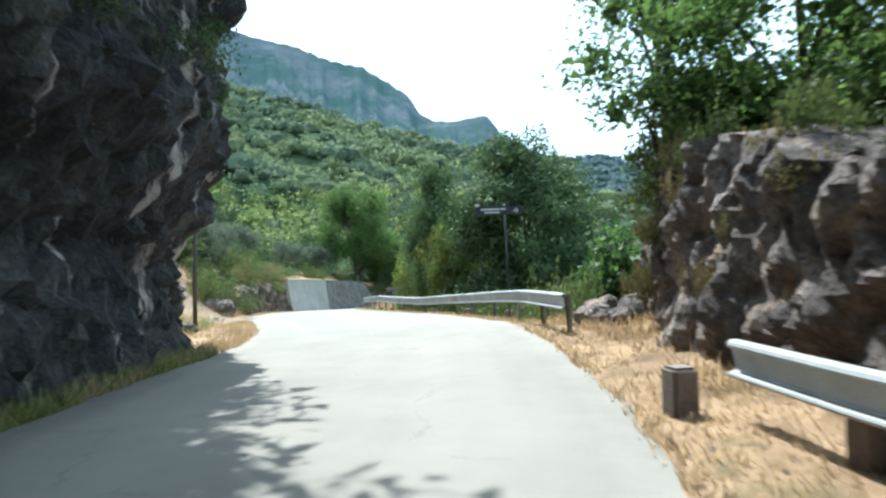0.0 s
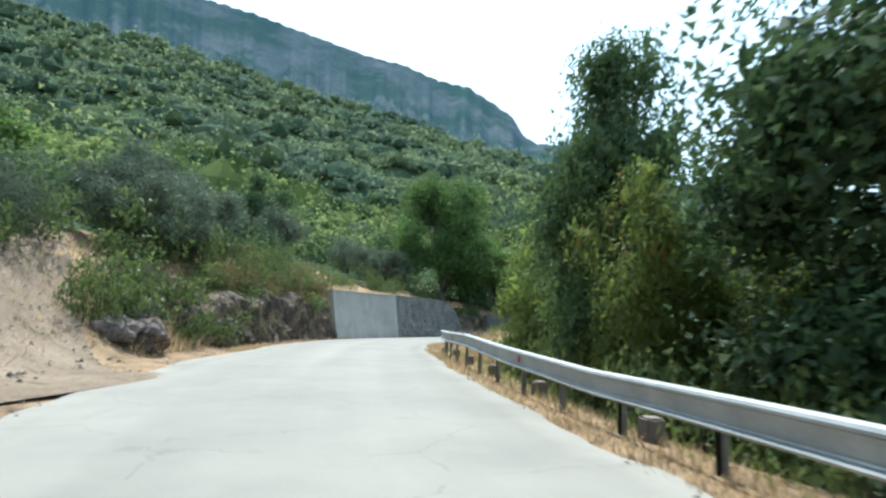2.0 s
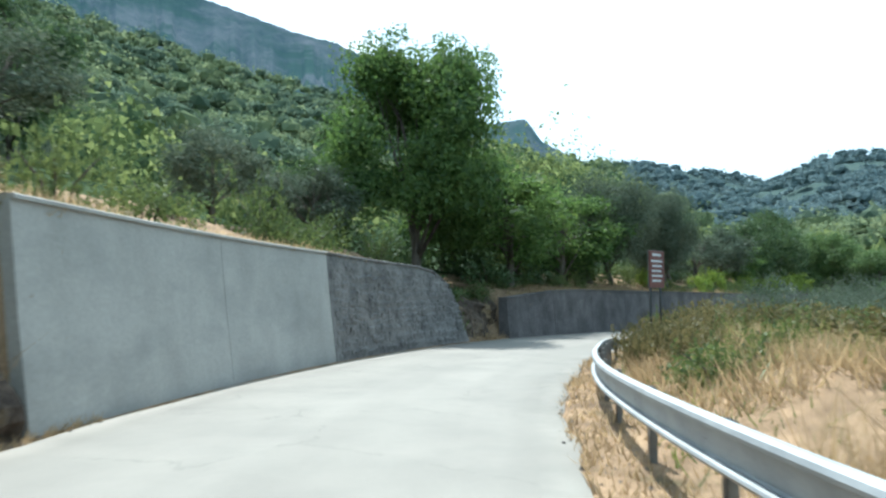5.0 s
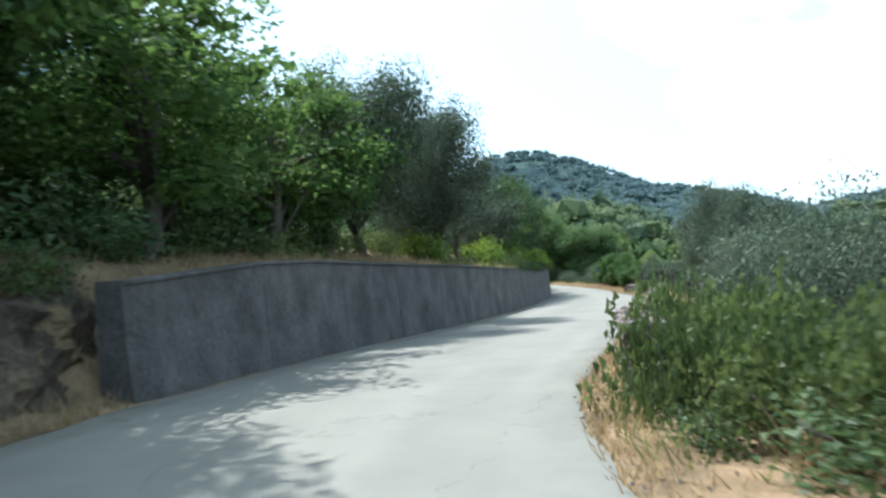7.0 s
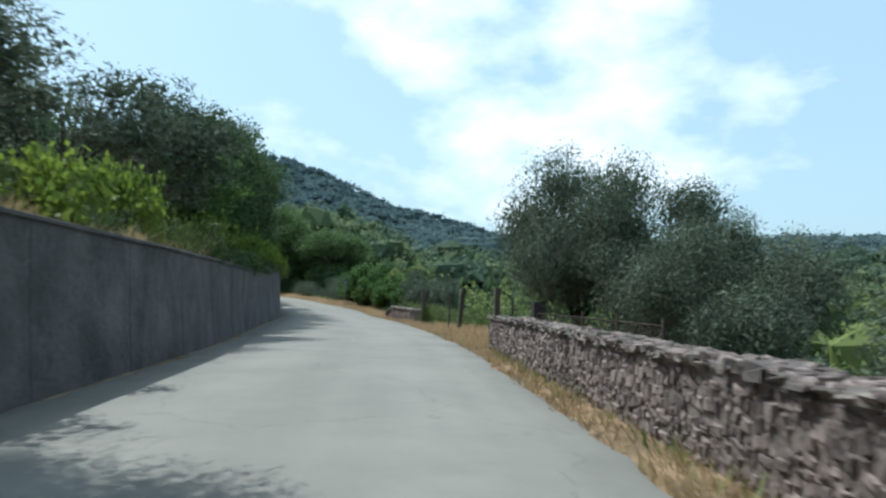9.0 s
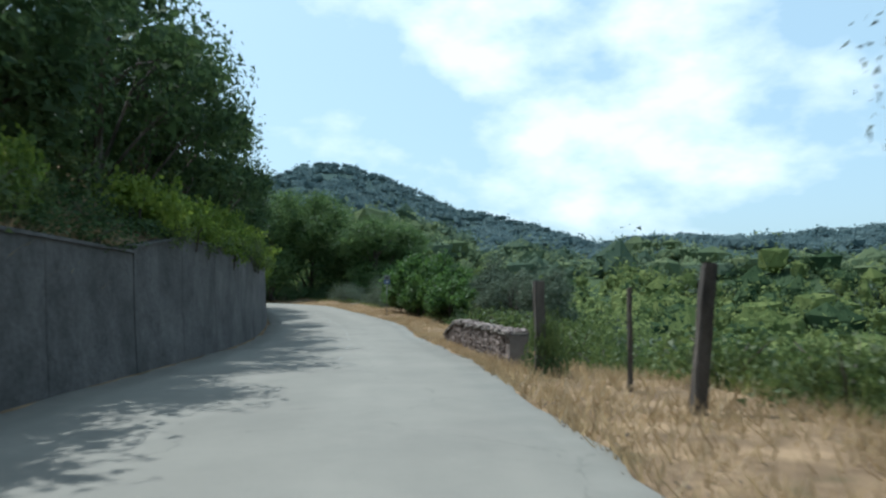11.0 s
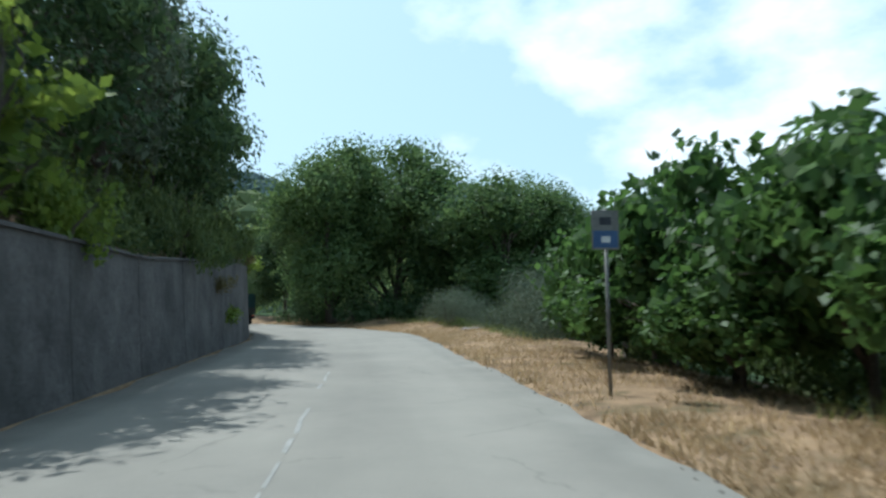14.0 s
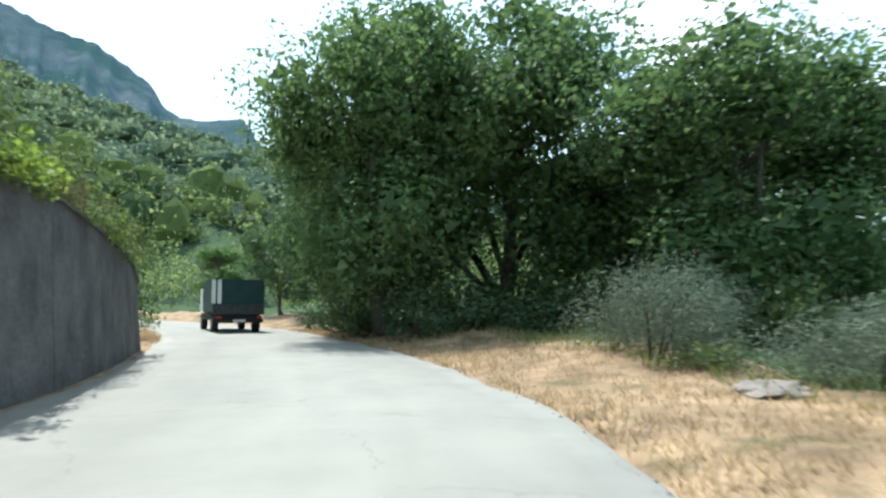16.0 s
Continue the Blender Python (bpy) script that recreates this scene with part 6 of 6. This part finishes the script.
def direction_sign():
    m = Matrix.Translation(at(17.9, 3.25, ground(17.9, 3.25) - 0.3)) @ pose(0, 0, 0, 0, 0, heading(17.9) - 4)
    sign = thing("direction_sign", m, "dark narrow direction sign with white arrow on a thin pole", "road sign")
    part("pole", tube_mesh("pole", M["iron"], [(0, 0.03, 0), (0, 0.03, 3.45)], [0.024, 0.024], 10), sign, "dark thin steel pole")
    board = part("board", box_mesh("board", M["black"], 1.25, 0.025, 0.24, 0.006), sign, m=Matrix.Translation((-0.15, -0.02, 3.14)))
    plate_text(board, -0.014, [(-0.25, 0.135, 0.5, 0.045), (0.10, 0.135, 0.14, 0.045), (-0.2, 0.055, 0.42, 0.04)], M["white"], Matrix.Identity(4))
    bm = bmesh.new()
    for a, b, c in (((0.36, 0.11), (0.50, 0.11), 0.012), ((0.44, 0.17), (0.50, 0.11), 0.014), ((0.44, 0.05), (0.50, 0.11), 0.014)):
        d = Vector((b[0] - a[0], 0, b[1] - a[1]))
        n = Vector((-d.z, 0, d.x)).normalized() * c
        p, q = Vector((a[0], -0.0165, a[1])), Vector((b[0], -0.0165, b[1]))
        bm.faces.new([bm.verts.new(v) for v in (p - n, q - n, q + n, p + n)])
    part("arrow", from_bm("arrow", bm, M["white"]), board, "white arrow pointing right")


def brown_sign():
    m = Matrix.Translation(at(65.3, 2.95, ground(65.3, 2.95) - 0.3)) @ pose(0, 0, 0, 0, 0, heading(65.3) + 63)
    sign = thing("information_sign", m, "brown information sign with white lettering on two dark posts", "road sign")
    for x in (-0.24, 0.24):
        part("post", tube_mesh("post", M["iron"], [(x, 0.04, 0), (x, 0.04, 2.85)], [0.03, 0.03], 8), sign, "dark steel post")
    board = part("board", box_mesh("board", M["brown"], 0.72, 0.03, 0.86, 0.008), sign, m=Matrix.Translation((0, 0, 1.98)))
    part("rim", box_mesh("rim", M["zinc_dull"], 0.75, 0.015, 0.89, 0.004), sign, "pale metal rim", m=Matrix.Translation((0, 0.014, 1.965)))
    bars = [(-0.02, 0.74, 0.42, 0.06)] + [(-0.03 + 0.02 * (n % 2), 0.60 - 0.115 * n, 0.44 + 0.08 * (n % 3 == 0), 0.045) for n in range(5)]
    plate_text(board, -0.017, bars, M["white"], Matrix.Identity(4))


def bus_sign():
    m = Matrix.Translation(at(153.6, 2.72, ground(153.6, 2.72) - 0.25)) @ pose(0, 0, 0, 0, 0, heading(153.6) + 4)
    sign = thing("bus_stop_sign", m, "blue and white bus stop sign on a thin grey pole", "road sign")
    part("pole", tube_mesh("pole", M["zinc_dull"], [(0, 0, 0), (0, 0, 2.85)], [0.027, 0.027], 10), sign, "thin grey steel pole")
    board = part("board", box_mesh("board", M["zinc_dull"], 0.40, 0.02, 0.56, 0.006), sign, m=Matrix.Translation((-0.02, -0.04, 2.27)))
    part("panel", box_mesh("panel", M["blue"], 0.36, 0.006, 0.24, 0.002), board, "blue lower panel", m=Matrix.Translation((0, -0.011, 0.03)))
    part("panel", box_mesh("panel", M["zinc_dull"], 0.30, 0.006, 0.20, 0.002), board, "grey upper panel with a dark bus shape", m=Matrix.Translation((0, -0.011, 0.31)))
    part("pictogram", box_mesh("pictogram", M["black"], 0.17, 0.004, 0.11, 0.02), board, m=Matrix.Translation((0, -0.0165, 0.35)))
    part("pictogram", box_mesh("pictogram", M["white"], 0.13, 0.004, 0.09, 0.002), board, m=Matrix.Translation((0.0, -0.0165, 0.10)))


direction_sign()
brown_sign()
bus_sign()


# ---- pole, gate posts and iron fence ----
def utility_pole():
    m = Matrix.Translation(at(23.0, -5.5, ground(23.0, -5.5) - 0.4))
    pole = thing("wooden_pole", m, "thin grey weathered wooden pole on the verge", "pole")
    part("shaft", tube_mesh("shaft", M["oldwood"], [(0, 0, 0), (0.05, 0, 2.4), (0.12, 0.02, 4.6)], [0.075, 0.065, 0.05], 9), pole)
    part("collar", tube_mesh("collar", M["zinc_dull"], [(0.1, 0.015, 4.25), (0.1, 0.015, 4.32)], [0.065, 0.065], 9), pole)


def gate_post(s, d, h, w, lean, label, mat="oldwood"):
    bm = bmesh.new()
    box_bm(bm, Matrix.Identity(4), w, w, h + 0.3, 0.02)
    bmesh.ops.subdivide_edges(bm, edges=[e for e in bm.edges if e.calc_length() > 0.5], cuts=4)
    rng = random.Random(int(s * 10))
    for v in bm.verts:
        v.co += Vector((rng.uniform(-1, 1), rng.uniform(-1, 1), 0)) * 0.012
    ob = new("fence_post", from_bm("fence_post", bm, M[mat]))
    ob.matrix_basis = Matrix.Translation(at(s, d, ground(s, d) - 0.3)) @ pose(0, 0, 0, 0, lean, heading(s))
    return tagged(ob, label, "fence post", "posts beside the lay-by")


utility_pole()
gate_post(112.0, 3.7, 1.75, 0.19, 1, "thick dark weathered wooden post in dry grass")
gate_post(118.4, 3.6, 1.85, 0.17, 6, "leaning dark weathered wooden post")
gate_post(122.8, 2.75, 1.75, 0.19, -1, "thick dark weathered post wound with ivy")
gate_post(120.6, 3.6, 1.6, 0.07, 1, "thin wooden stake in dry grass")
gate_post(113.2, 4.6, 1.5, 0.07, 0, "thin wooden stake beside the fence")
gate_post(109.6, 4.5, 1.35, 0.38, 0, "square dark stone gate pillar", "rock")
put("bramble", 122.9, 2.9, 1.0, 0.5)
for _s, _d in ((64.2, 2.9), (65.0, 2.6), (65.8, 2.8), (64.7, 3.4), (66.4, 3.3)):
    put("dry_bramble", _s, _d, 0.85, 0.75)
put("bush_dark", 122.7, 2.85, 1.2, 0.45)


def iron_fence(s0, s1, d):
    fence = thing("iron_fence", Matrix.Identity(4), "rusty iron fence with thin upright bars", "fence")
    bar = tube_mesh("bar", M["rust"], [(0, 0, 0), (0, 0, 1.0)], [0.009, 0.009], 5)
    post = tube_mesh("post", M["rust"], [(0, 0, 0), (0, 0, 1.0)], [0.03, 0.03], 6)
    rng = random.Random(3)
    for h in (0.95, 0.25):
        pts = [tuple(at(s, d, h)) for s in np.linspace(s0, s1, 14)]
        part("rail", tube_mesh("rail", M["rust"], pts, [0.018] * 14, 6), fence)
    s = s0
    while s < s1:
        part("bar", bar, fence, m=Matrix.Translation(at(s, d, ground(s, d) - 0.05)) @ pose(0, 0, 0, rng.uniform(-2, 2), rng.uniform(-3, 3), 0) @ Matrix.Diagonal((1, 1, 1.02 - ground(s, d), 1)))
        s += 0.14
    for s in np.arange(s0, s1 + 0.1, 2.4):
        part("post", post, fence, m=Matrix.Translation(at(s, d, ground(s, d) - 0.2)) @ Matrix.Diagonal((1, 1, 1.3 - ground(s, d), 1)))


iron_fence(100.5, 109.5, 4.45)


# ---- truck ahead in the last bend ----
def build_truck():
    m = Matrix.Translation(at(197.2, -1.25, 0.03)) @ pose(0, 0, 0, 0, 0, heading(198) - 2)
    truck = thing("truck", m, "small truck with a dark green canvas body", "truck")
    part("chassis", box_mesh("chassis", M["rubber"], 1.9, 5.2, 0.22, 0.03), truck, m=Matrix.Translation((0, 2.6, 0.52)))
    part("canvas_body", box_mesh("canvas_body", M["tarp"], 2.1, 3.6, 1.4, 0.07), truck, "dark green tarpaulin", m=Matrix.Translation((0, 1.8, 0.84)))
    part("tailboard", box_mesh("tailboard", M["iron"], 2.08, 0.06, 0.45, 0.015), truck, "dark steel tailboard", m=Matrix.Translation((0, -0.04, 0.76)))
    for x in (-1.03, -0.80):
        part("side_panel", box_mesh("side_panel", M["pale_panel"], 0.16, 0.05, 1.0, 0.02), truck, "pale upright strip at the left of the tail", m=Matrix.Translation((x, -0.03, 1.22)))
    part("cab", box_mesh("cab", M["pale_panel"], 1.95, 1.5, 1.4, 0.16), truck, "pale cab", m=Matrix.Translation((0, 4.5, 0.7)))
    part("bumper", box_mesh("bumper", M["rubber"], 1.95, 0.12, 0.16, 0.03), truck, m=Matrix.Translation((0, -0.1, 0.42)))
    for x in (-0.82, 0.82):
        part("tail_light", box_mesh("tail_light", M["red"], 0.2, 0.05, 0.1, 0.01), truck, "red tail light", m=Matrix.Translation((x, -0.17, 0.60)))
    part("number_plate", box_mesh("number_plate", M["white"], 0.5, 0.015, 0.11, 0.004), truck, "white plate", m=Matrix.Translation((0, -0.17, 0.45)))
    for x, y in ((-0.86, 0.9), (0.86, 0.9), (-0.86, 4.5), (0.86, 4.5)):
        bm = bmesh.new()
        bmesh.ops.create_cone(bm, cap_ends=True, segments=22, radius1=0.4, radius2=0.4, depth=0.24, matrix=pose(x, y, 0.4, 0, 90, 0))
        bmesh.ops.bevel(bm, geom=[e for e in bm.edges if e.calc_length() > 0.2], offset=0.02, segments=1, affect="EDGES")
        wheel = part("wheel", from_bm("tyre", bm, M["rubber"]), truck)
        bm = bmesh.new()
        bmesh.ops.create_cone(bm, cap_ends=True, segments=18, radius1=0.2, radius2=0.2, depth=0.26, matrix=pose(x, y, 0.4, 0, 90, 0))
        part("rim", from_bm("rim", bm, M["zinc_dull"]), wheel)


build_truck()
# plants on the cliff's edge
for s, lift, d, h, r in ((3, 8.5, -4.2, 1.6, 1.5), (6.5, 8.2, -4.0, 1.8, 1.6), (10, 8.0, -4.1, 1.8, 1.6), (13, 7.6, -4.0, 1.6, 1.4), (15.5, 9.6, -4.6, 1.8, 1.6), (8.0, 6.0, -3.9, 1.2, 1.0), (11.5, 6.4, -3.8, 1.3, 1.1), (14.0, 5.6, -3.9, 1.0, 0.8),
                         (5.0, 6.6, -4.0, 1.3, 1.2), (1.0, 7.0, -4.2, 1.6, 1.4), (12.5, 8.0, -3.5, 2.0, 1.8), (9.0, 7.0, -3.4, 2.0, 1.8), (16.2, 7.4, -3.9, 1.2, 1.0)):
    put("bush_dark" if s % 2 else "bush_a", s, d, h, r, lift=lift)
# oaks at s < 0 are unseen, added to deepen shade on the road
for s, lift, d, h, r in ((-9, 7.0, -5.2, 7.0, 4.4), (-4, 6.8, -5.2, 6.5, 4.0), (-6, 6.8, -4.4, 6.5, 3.8), (-10, 6.2, -4.0, 6.5, 3.9), (-14, 6.2, -3.8, 6.5, 3.9), (-3, 6.0, -3.4, 5.0, 3.0), (-2, 6.4, -4.2, 6.5, 3.8), (2, 6.4, -4.2, 6.0, 2.9), (5.0, 6.2, -4.4, 6.0, 2.8), (8.0, 6.4, -4.4, 6.0, 2.7), (11, 6.8, -4.8, 6.0, 2.7), (13.0, 7.6, -5.4, 5.5, 2.8), (15.5, 9.0, -6.4, 5.0, 2.8), (4, 9, -7, 6, 3.6), (-8, 1.8, 6.0, 8.0, 3.6), (-13, 1.8, 5.6, 8.5, 3.8), (-18, 1.5, 5.0, 8.5, 3.8)):
    put("dark_c", s, d, h, r, lift=lift)

for s, lift, d, h, r in ((3.5, 3.4, -4.5, 1.1, 0.9), (6.0, 4.6, -4.2, 1.2, 1.0), (8.5, 4.8, -4.0, 1.0, 0.9), (11, 5.0, -3.9, 1.1, 0.9), (13, 4.4, -3.9, 0.9, 0.7), (5, 2.2, -5.0, 1.0, 0.8), (15, 6.6, -3.9, 1.2, 0.9), (16.8, 5.6, -4.0, 0.9, 0.7)):
    put("bush_dark", s, d, h, r, lift=lift)

# ledge plants and trees over the outcrop
for s, lift, d, h, r in ((7.0, 2.5, 4.4, 0.6, 0.6), (8.6, 2.7, 4.0, 0.5, 0.6), (10.0, 2.9, 4.4, 0.7, 0.7), (11.5, 2.7, 4.6, 0.8, 0.8), (5.6, 2.2, 4.6, 0.6, 0.7)):
    put("bramble", s, d, h, r, lift=lift)
for s, lift, d, h, r in ((9.8, 2.2, 6.2, 7.0, 2.6), (7.6, 2.0, 7.0, 7.0, 2.6), (11.4, 2.2, 4.5, 6.6, 2.2), (5.0, 1.7, 7.5, 7.0, 2.6), (6.4, 2.0, 6.4, 6.6, 2.3)):
    put("oak_a", s, d, h, r, lift=lift)

for s, lift, d, h, r in ((7.4, 1.5, 3.75, 0.35, 0.4), (8.8, 2.1, 3.75, 0.4, 0.45), (8.0, 1.0, 3.5, 0.3, 0.35), (10.2, 1.7, 3.8, 0.4, 0.4), (6.4, 1.9, 3.9, 0.4, 0.45), (9.4, 2.7, 4.1, 0.45, 0.5), (11.2, 0.8, 4.0, 0.5, 0.45), (7.0, 2.3, 4.1, 0.45, 0.5)):
    put("dry_bramble", s, d, h, r, lift=lift)
for s, lift, d, h, r in ((9.6, 2.6, 5.0, 0.8, 0.9), (11.4, 2.3, 4.6, 0.8, 0.9), (7.8, 2.6, 5.2, 0.8, 0.9)):
    put("bush_a", s, d, h, r, lift=lift)

# creepers hanging over the tall wall
_vines = random.Random(31)
for n in range(16):
    s = 127 + n * 1.12 + _vines.uniform(-0.4, 0.4)
    put("vine_a" if n % 2 else "bush_a", s, float(left_face(s)) - 0.12 + _vines.uniform(-0.08, 0.08), _vines.uniform(0.5, 0.8), _vines.uniform(0.4, 0.7), lift=_vines.uniform(2.55, 2.9), rng=_vines)


# ---- loose stones along the road's edges ----
def build_gravel():
    rng = np.random.default_rng(77)
    n = 5200
    side = rng.random(n) < 0.72
    s = np.where(side, rng.uniform(4, 200, n), rng.uniform(18, 56, n))
    off = np.abs(rng.normal(0, 0.45, n)) - 0.08
    d = np.where(side, right_edge(s) + off, left_edge(s) - off)
    c = at_many(s, d, profile(s, d) + 0.012)
    r = 0.008 + 0.030 * rng.random((n, 1)) ** 3
    shape = np.array([(1, 0, 0), (-0.5, 0.8, 0), (-0.5, -0.8, 0), (0.1, 0.1, 0.75)])
    a = rng.uniform(0, 2 * math.pi, n)
    rot = np.stack([np.stack([np.cos(a), -np.sin(a), 0 * a], 1), np.stack([np.sin(a), np.cos(a), 0 * a], 1), np.tile((0.0, 0.0, 1.0), (n, 1))], 1)
    track = rng.random(n) < 0.2
    ts, td = rng.uniform(27, 40, n), rng.uniform(-10.5, -5, n)
    c = np.where(track[:, None], at_many(ts, td, profile(ts, td) + 0.09), c)
    r = np.where(track[:, None], r * 2.2, r)
    pts = c[:, None] + r[:, None] * np.einsum("nij,kj->nki", rot, shape) * rng.uniform(0.7, 1.3, (n, 4, 1))
    faces = np.array([(0, 1, 3), (1, 2, 3), (2, 0, 3)])
    tris = pts[:, faces].reshape(-1, 3, 3)
    tagged(new("loose_stones", fast_quads("loose_stones", tris, M["coping"])), "loose stones and grit along the road edges", "gravel", kind="stuff")


build_gravel()
